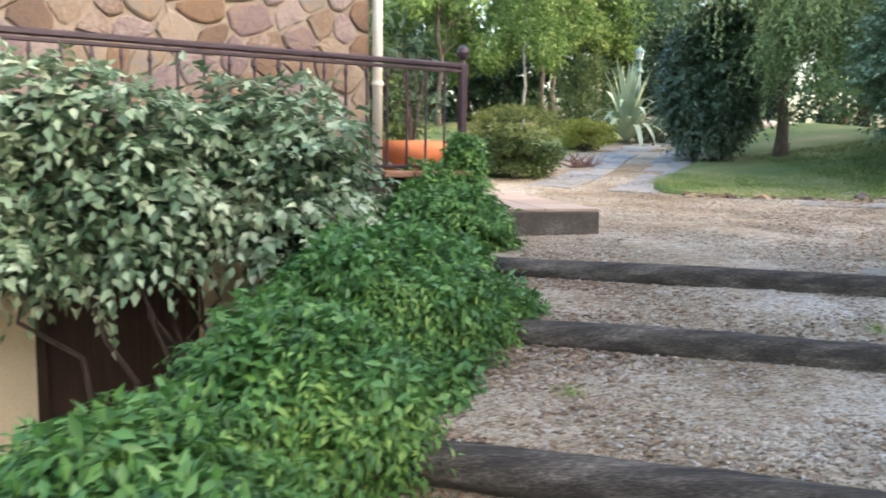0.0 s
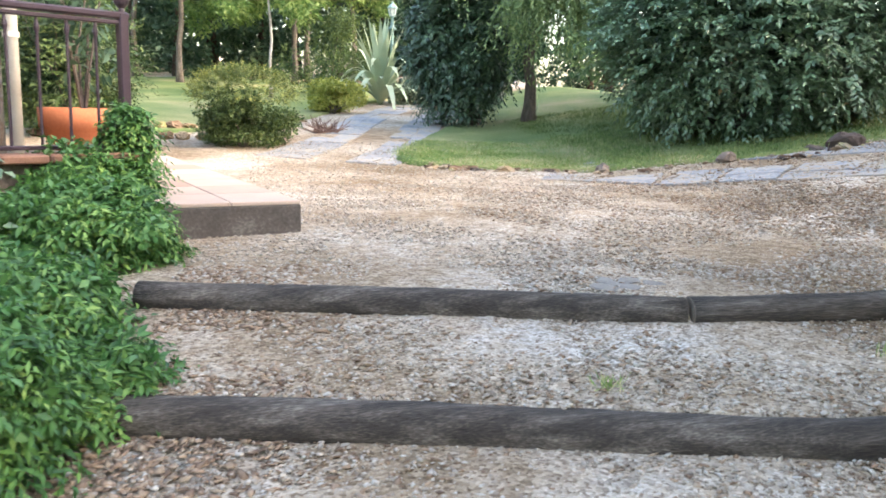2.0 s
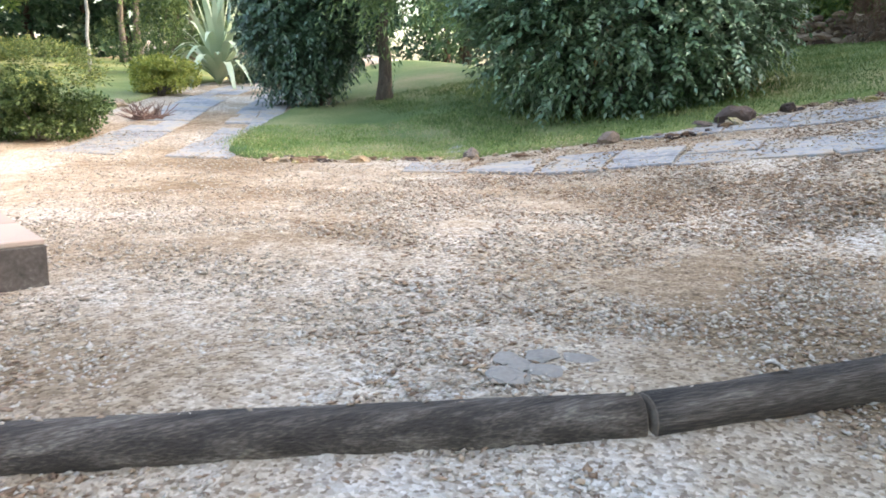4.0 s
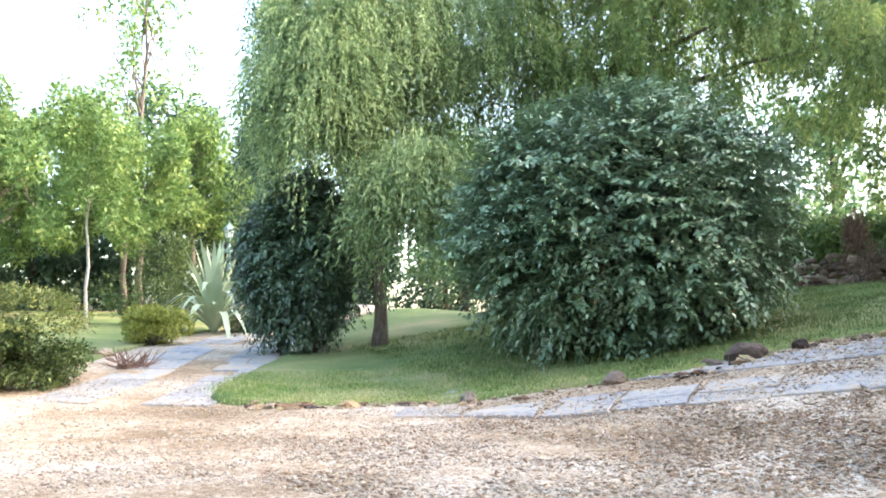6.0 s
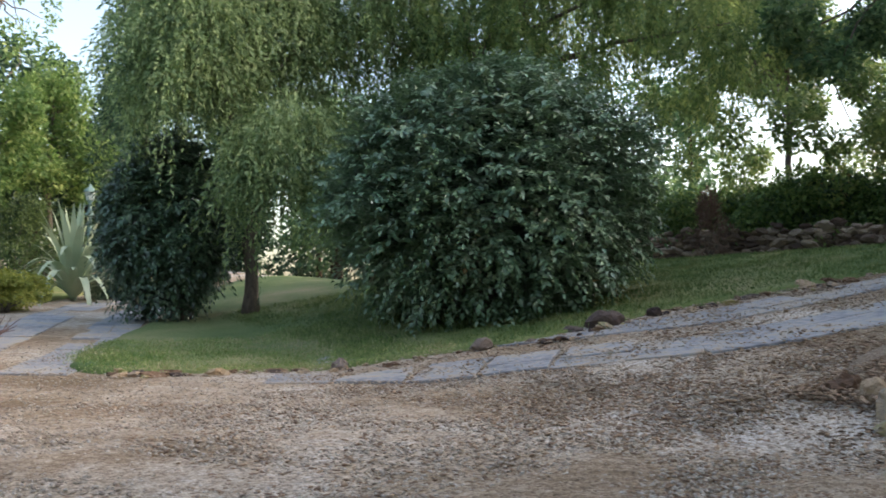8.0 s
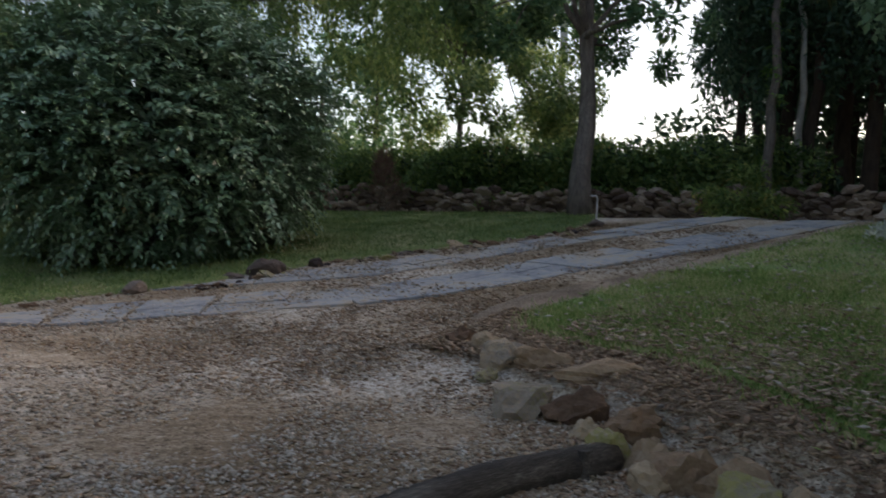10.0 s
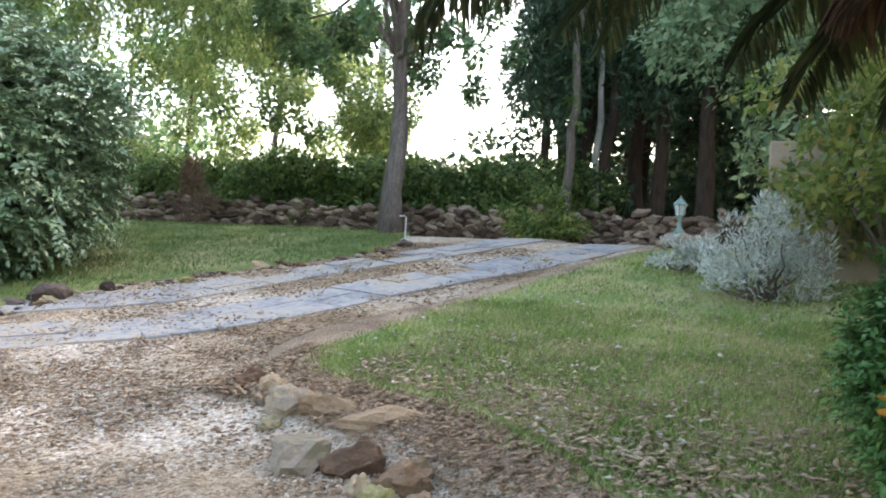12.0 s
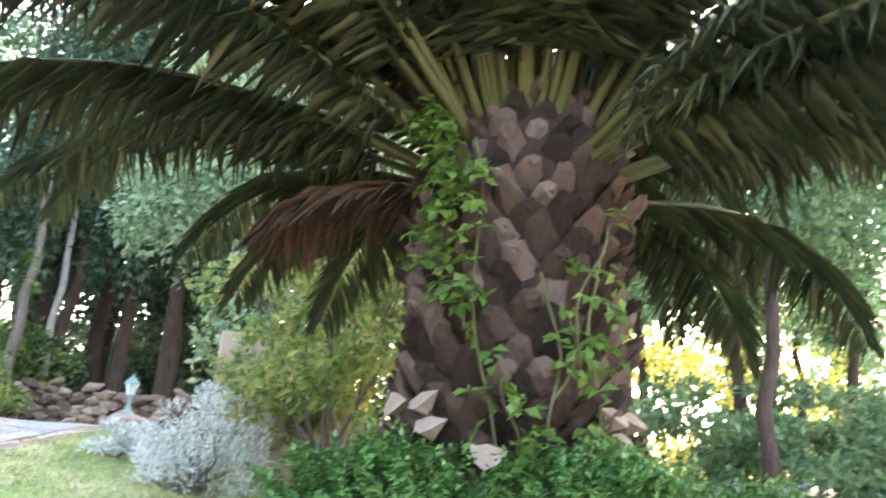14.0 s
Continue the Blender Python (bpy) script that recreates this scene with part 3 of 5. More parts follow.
R_LOG = 0.085
log_beam([(x, step_y(0, x) - 0.012, -R_LOG + 0.026) for x in (0.45, 1.3, 2.2, 3.2)], R_LOG, "dark weathered log edging a gravel step")
l3 = log_beam([(x, step_y(0, x) - 0.015, -R_LOG + 0.028) for x in (3.22, 4.2, 5.0, 5.83)], R_LOG, "dark weathered log held by a short wooden stake")
piece("stake", Geo().tube([(2.3, -0.135, -0.28), (2.3, -0.13, 0.085)], [0.032, 0.03], 8).out("stake", M_LOG), l3)
log_beam([(x, step_y(1, x) - 0.03, -R_LOG - 0.165) for x in (0.15, 1.2, 2.4, 3.2, 4.2, 5.3)], R_LOG + 0.005, "dark round log edging a gravel step")
log_beam([(x, step_y(2, x) - 0.03, -R_LOG - 0.335) for x in (-0.3, 0.8, 2.0, 3.2, 4.2, 4.9)], R_LOG + 0.005, "dark round log edging a gravel step")


def rock_mesh(seed, material, rough=0.28):
    bm = bmesh.new()
    bmesh.ops.create_icosphere(bm, subdivisions=3, radius=0.5)
    g = random.Random(seed)
    planes = []
    for _ in range(11):
        n = Vector((g.gauss(0, 1), g.gauss(0, 1), g.gauss(0, 1))).normalized()
        planes.append((n, g.uniform(0.3, 0.43)))
    for v in bm.verts:
        n = v.co.normalized()
        for pn, pd in planes:
            over = v.co.dot(pn) - pd
            if over > 0:
                v.co -= pn * over * 0.92
        k = 1 + rough * 0.35 * noise.noise(n * 2.2 + Vector((seed * 7.3, 0, 0))) + 0.2 * rough * noise.noise(n * 7 + Vector((0, seed * 3.1, 0)))
        v.co *= k * 1.12
    me = bpy.data.meshes.new("stone")
    bm.to_mesh(me)
    bm.free()
    me.materials.append(material)
    return me


ROCKS = [rock_mesh(k, M_ROCK, 0.75) for k in range(8)]
DARKROCKS = [rock_mesh(k + 50, M_DARKROCK, 0.5) for k in range(8)]
PALEROCKS = [rock_mesh(k + 80, M_PALESTONE, 0.3) for k in range(3)]
WALLROCKS = [rock_mesh(k + 20, M_DRYWALL, 0.6) for k in range(8)]
stones = thing("stone_border", "row of rough tan and mossy stones holding the lawn bank", "stone border")
r = random.Random(3)
STONES = [(7.1, 7.62, .3, .3, .22), (6.98, 7.3, .3, .26, .24), (6.72, 6.98, .42, .3, .3), (6.74, 6.66, .5, .3, .2), (6.66, 6.25, .62, .3, .2), (6.12, 6.42, .52, .38, .36), (6.16, 6.08, .46, .34, .32), (6.1, 5.74, .36, .3, .24), (5.93, 5.56, .36, .26, .26), (5.84, 5.75, .24, .2, .2), (5.66, 5.44, .26, .24, .2), (5.8, 5.36, .4, .34, .34), (5.84, 5.12, .36, .3, .32), (5.62, 4.98, .4, .34, .38), (5.66, 4.78, .36, .32, .32), (5.9, 5.92, .2, .16, .16), (6.5, 6.95, .2, .18, .14)]
for k, (x, y, a, b, h) in enumerate(STONES):
    piece("stone", ROCKS[k % 8], stones, (x, y, gz(x, y) + h * 0.08), (r.uniform(-.3, .3), r.uniform(-.25, .25), -1.1 + r.uniform(-.6, .6)), (a * .84, b * .84, h * .86))
for k in range(9):
    y = 4.5 - k * .33
    piece("stone", ROCKS[r.randrange(8)], stones, (float(border(y)) + r.uniform(-.05, .1), y, gz(float(border(y)), y) + .05), (r.uniform(-.3, .3), 0, r.uniform(0, 6)), (.42, .36, .34))
kerb = thing("lawn_kerb", "row of small weathered stones along the lawn edge", "stone kerb")
ring = island_ring
edge = [p for p in ring if p[1] < 14.6 and p[0] < 14.2 and p[0] > 3.4]
for p in edge:
    for _ in range(4):
        x, y = p[0] + r.uniform(-.15, .15), p[1] - r.uniform(-.05, .42)
        big = noise.noise((x * 1.1, y * 1.1, 4))
        if r.random() < 0.55 + big:
            s = r.uniform(.05, .15) * (1.5 if big > .15 else .9)
            piece("stone", (DARKROCKS if r.random() < .3 else ROCKS)[r.randrange(8)], kerb, (x, y, gz(x, y) + .012), (r.uniform(-.4, .4), r.uniform(-.3, .3), r.uniform(0, 6)), (s * 1.7, s * 1.1, s * .6))
for x, y, s in ((8.75, 11.85, .36), (9.5, 11.8, .2), (7.3, 12.4, .24), (6.0, 13.45, .22)):
    b = new("boulder", DARKROCKS[r.randrange(8)])
    b.location, b.scale, b.rotation_euler = (x, y, gz(x, y) + s * 0.18), (s * 1.3, s * .9, s * .8), (0, .2, r.uniform(0, 6))
    tagged(b, "dark rough rock at the lawn edge", "rock", "lawn edge rocks")


# ---- slate drive ----
def offset_line(line, d):
    out = []
    for i, p in enumerate(line):
        a, b = line[max(i - 1, 0)], line[min(i + 1, len(line) - 1)]
        n = Vector((-(b[1] - a[1]), b[0] - a[0])).normalized()
        out.append((p[0] + n.x * d, p[1] + n.y * d))
    return out


def resample(line, step):
    pts = [Vector(p) for p in line]
    out, carry = [pts[0].copy()], 0.0
    for a, b in zip(pts, pts[1:]):
        L = (b - a).length
        s = step - carry
        while s < L:
            out.append(a.lerp(b, s / L))
            s += step
        carry = (carry + L) % step
    return out


def slab_strip(parent, line, width, rows, seed, gap=0.012):
    g = random.Random(seed)
    pts = resample(smooth_line(line), 0.72)
    for i in range(len(pts) - 1):
        a, b = pts[i], pts[i + 1]
        d = (b - a).normalized()
        n = Vector((-d.y, d.x))
        cuts = [0.0] + sorted(width * (k + g.uniform(-.25, .25)) / rows for k in range(1, rows)) + [width * g.uniform(.92, 1.06)]
        for c0, c1 in zip(cuts, cuts[1:]):
            if g.random() < 0.06:
                continue
            skew = [g.uniform(-.012, .03) for _ in range(8)]
            q = [a + d * (gap + skew[0]) + n * (c0 + gap / 2), b - d * skew[1] + n * (c0 + gap / 2 + skew[4] * .4), b - d * skew[2] + n * (c1 - gap / 2), a + d * (gap + skew[3]) + n * (c1 - gap / 2 + skew[5] * .4)]
            ctr = sum(q, Vector((0, 0))) / 4
            lift = g.uniform(.012, .03)
            top = [(p.x - ctr.x, p.y - ctr.y, gz(p.x, p.y) + lift) for p in q]
            z0 = sum(t[2] for t in top) / 4
            inner = [(x * .97, y * .97, z - z0) for x, y, z in top]
            rim = [(x, y, z - z0 - .008) for x, y, z in top]
            low = [(x, y, z - z0 - .09) for x, y, z in top]
            me = mesh("slab", inner + rim + low, [(0, 1, 2, 3)] + [(k + 4, (k + 1) % 4 + 4, (k + 1) % 4, k) for k in range(4)] + [(k + 8, (k + 1) % 4 + 8, (k + 1) % 4 + 4, k + 4) for k in range(4)], M_SLATE)
            piece("slab", me, parent, (ctr.x, ctr.y, z0))


def smooth_line(line, m=6):
    out = []
    n = len(line)
    for i in range(n - 1):
        p0, p1, p2, p3 = (np.array(line[min(max(i + k - 1, 0), n - 1)], float) for k in range(4))
        for k in range(m):
            t = k / m
            out.append(tuple(0.5 * (2 * p1 + (p2 - p0) * t + (2 * p0 - 5 * p1 + 4 * p2 - p3) * t * t + (3 * p1 - p0 - 3 * p2 + p3) * t ** 3)))
    return out + [tuple(line[-1])]


DRIVE = [(4.6, 12.3), (5.6, 11.7), (6.67, 10.6), (7.85, 9.25), (8.8, 8.8), (9.72, 8.52), (11.0, 8.25), (12.3, 7.85), (14.5, 7.15), (17.5, 6.5)]
drive = tagged(new("drive_east"), "driveway of blue-grey slate slabs in two wheel tracks", "driveway", kind="structure")
slab_strip(drive, DRIVE, 1.0, 2, 5)
slab_strip(drive, offset_line(DRIVE, 1.75), 0.85, 2, 6)
DRIVEW = [(0.7, 15.3), (1.2, 16.4), (1.9, 18.5), (2.7, 21.3), (3.8, 24.3), (6.2, 29.1), (9.0, 33.5)]
drive2 = tagged(new("drive_northwest"), "driveway of blue-grey slate slabs in two wheel tracks", "driveway", kind="structure")
slab_strip(drive2, offset_line(DRIVEW, -1.2), 0.8, 2, 8)
slab_strip(drive2, offset_line(DRIVEW, -2.6), 0.8, 2, 9)

# ---- loose gravel ----
def pebbles(name, n, test, box, size, material, label, flat=0.5, lift=0.0):
    x = box[0] + (box[2] - box[0]) * rng.random(n)
    y = box[1] + (box[3] - box[1]) * rng.random(n)
    ok = test(x, y)
    x, y = x[ok], y[ok]
    m = len(x)
    s = size * (0.5 + rng.random(m) ** 2 * 1.4)
    base = np.array([[1, 0, 0], [0, 1, 0], [-1, 0, 0], [0, -1, 0], [0, 0, 1], [0, 0, -1]], float)
    a = rng.random(m) * 6.3
    sc = np.stack([s * (0.8 + 0.5 * rng.random(m)), s * (0.5 + 0.4 * rng.random(m)), s * flat * (0.6 + 0.6 * rng.random(m))], 1)
    v = base[None] * sc[:, None] * (0.8 + 0.4 * rng.random((m, 6, 1)))
    v[:, :, 2] += v[:, :, 0] * rng.normal(size=(m, 1)) * 0.25
    ca, sa = np.cos(a)[:, None], np.sin(a)[:, None]
    vx, vy = v[:, :, 0] * ca - v[:, :, 1] * sa, v[:, :, 0] * sa + v[:, :, 1] * ca
    P = np.stack([vx + x[:, None], vy + y[:, None], v[:, :, 2] + (ground(x, y) + s * 0.15 + lift)[:, None]], 2).reshape(-1, 3)
    t = np.array([[0, 1, 4], [1, 2, 4], [2, 3, 4], [3, 0, 4], [1, 0, 5], [2, 1, 5], [3, 2, 5], [0, 3, 5]])
    f = (np.arange(m)[:, None, None] * 6 + t[None]).reshape(-1, 3)
    return tagged(new(name, mesh(name, P, f, material)), label, "gravel", kind="stuff")


def on_steps(x, y):
    return (x > bank_edge(y) - 0.1) & (x < border(y) + 0.02)


pebbles("gravel", 42000, on_steps, (-0.4, 1.2, 6.2, 7.0), 0.011, M_PEBBLE, "loose pale gravel lying on the steps")
pebbles("gravel", 36000, lambda x, y: (y - border(y) > -99) & (x < 8.2) & ~inside(mulch_ring, x, y), (0.6, 6.4, 8.2, 11.5), 0.011, M_PEBBLE, "loose pale gravel of the yard")
pebbles("wood_chips", 26000, lambda x, y: ~inside(east_ring, x, y) & (x > border(y) - 0.5 - 1.3 * rng.random(len(x))), (4.0, 3.5, 9.0, 9.3), 0.017, M_CHIP, "brown wood chips and leaf litter", 0.25)
pebbles("wood_chips", 9000, lambda x, y: ~inside(east_ring, x, y), (2.8, 6.2, 8.0, 11.5), 0.016, M_CHIP, "brown wood chips and leaf litter", 0.25)
pebbles("wood_chips", 26000, lambda x, y: ~inside(east_ring, x, y) & (x > border(y) + .05), (5.3, 3.0, 8.2, 7.9), 0.02, M_CHIP, "brown mulch of dry leaves and bark", 0.25, 0.045)
pebbles("fallen_leaves", 6500, lambda x, y: inside(east_ring, x, y), (5.5, 2.0, 9.0, 7.0), 0.017, M_DRYLEAF, "brown fallen leaves on the lawn", 0.2, 0.078)
pebbles("fallen_leaves", 15000, lambda x, y: inside(east_ring, x, y) & (rng.random(len(x)) < np.clip(1.5 - (x - border(y)) * 0.75, 0.03, 1)), (5.2, 2.4, 8.5, 7.0), 0.022, M_DRYLEAF, "brown fallen leaves thick at the lawn edge", 0.18, 0.078)
pebbles("leaf_litter", 7000, lambda x, y: np.ones(len(x), bool), (5.0, 8.0, 15.0, 13.0), 0.022, M_CHIP, "dry leaf litter on the drive", 0.25)
pebbles("leaf_litter", 9000, lambda x, y: ~inside(east_ring, x, y), (6.0, 7.0, 15.0, 11.0), 0.02, M_CHIP, "dry leaf litter along the drive edge", 0.2)
pebbles("gravel", 22000, lambda x, y: ~inside(east_ring, x, y) & ~inside(island_ring, x, y), (1.0, 9.5, 13.0, 17.0), 0.012, M_PEBBLE, "loose gravel drifted over the slabs", 0.4, 0.024)
pebbles("leaf_litter", 16000, lambda x, y: ~inside(east_ring, x, y) & (np.array([noise.noise((a * 1.1, b * 1.1, 2)) for a, b in zip(x, y)]) > 0.0), (5.0, 7.4, 15.0, 12.6), 0.017, M_DRYLEAF, "dry leaf litter drifted over the drive", 0.2, 0.026)
pebbles("fallen_leaves", 2600, lambda x, y: inside(east_ring, x, y), (5.5, 2.5, 13.0, 7.6), 0.02, M_PEBBLE, "pale fallen leaves on the lawn", 0.3, 0.078)
pebbles("wood_chips", 14000, on_steps, (-0.3, 1.5, 5.8, 7.0), 0.013, M_CHIP, "brown bark chips among the gravel", 0.3)
# Real litter, laid thicker by the bank to stand for ivy shade too.
pebbles("wood_chips", 26000, lambda x, y: on_steps(x, y) & (x < bank_edge(y) + 0.35 + 0.7 * rng.random(len(x)) ** 2), (-0.4, 1.2, 2.0, 7.0), 0.017, M_CHIP, "brown wood chips and leaf litter", 0.25)


patch = thing("stone_patch", "flat grey stones showing through the gravel", "stones", (3.05, 6.3, gz(3.05, 6.3)))
for k in range(7):
    piece("stone", PALEROCKS[k % 3], patch, (r.uniform(-.16, .2), r.uniform(-.08, .1), .002), (0, 0, r.uniform(0, 6)), (r.uniform(.12, .24), r.uniform(.1, .16), .03))
weeds = thing("weed_tuft", "thin green weed tuft growing in the gravel", "weed", (2.45, 5.05, gz(2.45, 5.05)), "weeds")
wn = 40
piece("blades", leaves("blades", rng.normal(size=(wn, 3)) * np.array([.03, .03, 0]), rng.normal(size=(wn, 3)) * .5 + np.array([0, 0, 1.0]), ball(wn), .05 + .04 * rng.random(wn), .006, M_GRASS), weeds)
for x, y in ((0.75, 4.3), (3.9, 5.2), (2.2, 3.6)):
    copy_thing(weeds, pose(x, y, gz(x, y), 0, 0, x * 70))

# ---- trees and shrubs ----
def limbs(base, top, r0, r1, wander=0.15, n=9, seed=0):
    g = random.Random(seed)
    b, t = Vector(base), Vector(top)
    pts = [b.lerp(t, k / n) + Vector((g.uniform(-1, 1), g.uniform(-1, 1), 0)) * wander * math.sin(math.pi * k / n) for k in range(n + 1)]
    rad = [r0 + (r1 - r0) * (k / n) ** 0.8 for k in range(n + 1)]
    rad[0] *= 1.3
    return pts, rad


def tree(name, label, x, y, height, crown_c, crown_r, n, size, material, bark, r0=0.15, nl=40, small=0.25, seed=1, branches=7, group="", trunk_top=None, aspect=0.5, droop=0.2, base=0.0, low=-0.6):
    z = gz(x, y) - 0.05 + base
    t = thing(name, label, "tree", (x, y, z), group)
    g = random.Random(seed)
    top = trunk_top or (0, 0, height * 0.85)
    pts, rad = limbs((0, 0, 0), top, r0, r0 * 0.3, r0, 9, seed)
    piece("trunk", Geo().tube(pts, rad, 10, True, 0.15).out("trunk", bark, True), t)
    cs, rs = lumps(crown_c, crown_r, nl, small, seed, low)
    for k in range(branches):
        a = pts[g.randrange(4, 9)]
        c = Vector(cs[g.randrange(nl)])
        p, q = limbs(a, c, r0 * 0.32, r0 * 0.06, 0.2, 6, seed * 31 + k)
        piece("branch", Geo().tube(p, q, 6).out("branch", bark, True), t)
    piece("crown", foliage("crown", cs, rs, n, size, material, droop, 0.6, aspect), t)
    return t


def weeping(name, label, x, y, trunk_h, r0, crowns, n_strands, material, bark, seed=1, group="", inner=None, leaf=0.09):
    """A weeping tree: trunk, arching limbs and curtains of hanging leafy strands."""
    z = gz(x, y) - 0.05
    t = thing(name, label, "tree", (x, y, z), group)
    g = np.random.default_rng(seed)
    pts, rad = limbs((0, 0, 0), (0.1, 0.2, trunk_h), r0, r0 * 0.45, 0.1, 9, seed)
    piece("trunk", Geo().tube(pts, rad, 10, True, 0.15).out("trunk", bark, True), t)
    P, D, N, L = [], [], [], []
    for (cx, cy, cz), (rx, ry, rz), drop, cnt in crowns:
        p, q = limbs(pts[-3], (cx, cy, cz + rz * 0.5), r0 * 0.4, r0 * 0.08, 0.25, 7, int(cx * 10 + cz))
        piece("branch", Geo().tube(p, q, 6).out("branch", bark, True), t)
        for _ in range(max(6, cnt // 11)):
            a = g.random() * 6.3
            way = np.array([math.cos(a), math.sin(a), 0.0])
            start = np.array([cx, cy, cz + rz * g.uniform(0.1, 1.0)]) + way * np.array([rx, ry, 0]) * g.uniform(0.05, 0.55)
            reach, up = g.uniform(0.35, 0.8), g.uniform(0.1, 0.5)
            long_ = drop * g.uniform(0.35, 1.1)
            for _ in range(g.integers(10, 19)):
                u = g.random() ** 0.7
                s = start + way * np.array([rx, ry, 0]) * reach * u + np.array([0, 0, up * math.sin(u * 2.6) - 0.35 * u * u]) + g.normal(size=3) * 0.09
                length = long_ * (0.45 + 0.55 * u) * g.uniform(0.5, 1.1)
                m = max(4, int(length / 0.062))
                tt = np.linspace(0, 1, m)
                out = (way + g.normal(size=3) * np.array([0.5, 0.5, 0])) * g.uniform(0.15, 0.55)
                line = s + out * (tt ** 0.7)[:, None] * min(1.0, length) + np.outer(tt ** 1.35, [0, 0, -length]) + np.outer(np.sin(tt * 3.1 + g.random() * 6), g.normal(size=3) * 0.04)
                P.append(line)
                D.append(g.normal(size=(m, 3)) * 0.55 + np.array([0, 0, -0.9]) + out)
                N.append(unit(g.normal(size=(m, 3)) + np.array([way[0], way[1], 0.5])))
                L.append(leaf * (0.6 + 0.7 * g.random(m)))
    L = np.concatenate(L)
    piece("hanging_leaves", leaves("hanging_leaves", np.concatenate(P), np.concatenate(D), np.concatenate(N), L, L * 0.3, material), t)
    if inner:
        cs, rs = lumps(*inner[:4])
        piece("crown", foliage("crown", cs, rs, inner[4], 0.13, material, 0.8, 0.6, 0.3), t)
    return t


def bush(name, label, x, y, c, r, n, size, material, nl=24, small=0.35, seed=1, stems=9, category="bush", aspect=0.5, droop=0.1, low=-0.9, core=None, group="", spread=0.8):
    z = gz(x, y)
    t = thing(name, label, category, (x, y, z), group)
    cs, rs = lumps(c, r, nl, small, seed, low)
    g = random.Random(seed)
    for k in range(stems):
        e = Vector(cs[g.randrange(nl)])
        p, q = limbs((g.uniform(-.1, .1) * r[0], g.uniform(-.1, .1) * r[1], -0.05), e, 0.012 + 0.012 * max(r), 0.005, 0.1, 5, seed + k)
        piece("stem", Geo().tube(p, q, 5).out("stem", M_BARK, True), t)
    piece("leaves", foliage("leaves", cs, rs, n, size, material, droop, 0.5, aspect, 0.0, spread), t)
    return t


# camellia, willow and its glossy neighbour on the island
def shoot_bush(name, label, x, y, c, r, shoots, per, shoot, size, material, inner, seed, stems=12, droop=0.3, low=-0.85, bump=0.16, depth=0.3, aspect=0.48, lift=0.3, category="bush", fill=6000):
    """A big shrub: stems, inner leaves painted dark as shade, and many leafy shoots over an uneven skin."""
    t = thing(name, label, category, (x, y, gz(x, y)))
    g = random.Random(seed)
    b, d = dome(c, r, shoots, seed, low, bump, depth)
    keep = b[:, 2] > 0.06
    b, d = b[keep], d[keep]
    for k in range(stems):
        e = Vector(b[g.randrange(len(b))])
        p, q = limbs((g.uniform(-.12, .12) * r[0], g.uniform(-.12, .12) * r[1], -0.05), e, 0.015 + 0.012 * max(r), 0.006, 0.12, 6, seed + k)
        piece("stem", Geo().tube(p, q, 6).out("stem", M_BARK, True), t)
    piece("leaves", sprays("leaves", b, d, per, shoot, size, material, aspect, droop, lift), t)
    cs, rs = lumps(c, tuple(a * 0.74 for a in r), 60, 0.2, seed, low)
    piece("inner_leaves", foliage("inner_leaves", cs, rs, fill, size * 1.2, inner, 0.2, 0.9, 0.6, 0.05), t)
    return t


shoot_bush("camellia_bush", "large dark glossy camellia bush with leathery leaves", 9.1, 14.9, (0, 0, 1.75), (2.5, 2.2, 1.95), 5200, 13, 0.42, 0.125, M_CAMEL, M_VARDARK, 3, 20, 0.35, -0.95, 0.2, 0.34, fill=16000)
weeping("willow_tree", "weeping willow trailing pale green strands to the lawn", 6.85, 19.6, 4.2, 0.15,
        [((0.1, -1.7, 2.7), (0.85, 0.7, 0.85), 2.3, 1100), ((-1.3, -0.7, 4.3), (1.2, 1.0, 1.2), 2.4, 900), ((-1.2, -0.3, 5.6), (1.1, 1.0, 1.3), 2.2, 760), ((0.3, 0.2, 5.9), (1.3, 1.2, 1.6), 2.6, 900), ((1.9, 0.6, 6.2), (1.5, 1.3, 1.6), 2.6, 900), ((1.0, 1.5, 4.6), (1.5, 1.0, 1.2), 2.1, 400)], 0, M_WILLOW, M_BARK, 5, leaf=0.12, inner=((0.0, 0.3, 4.9), (1.7, 1.2, 2.0), 30, 0.25, 7000))
shoot_bush("holly_tree", "dark glossy evergreen hanging to the ground", 5.85, 20.2, (-0.35, 0.1, 1.85), (1.05, 1.0, 1.6), 2300, 12, 0.38, 0.12, M_HOLLY, M_VARDARK, 8, 6, 0.6, -0.95, 0.2, 0.3, category="tree", fill=9000)
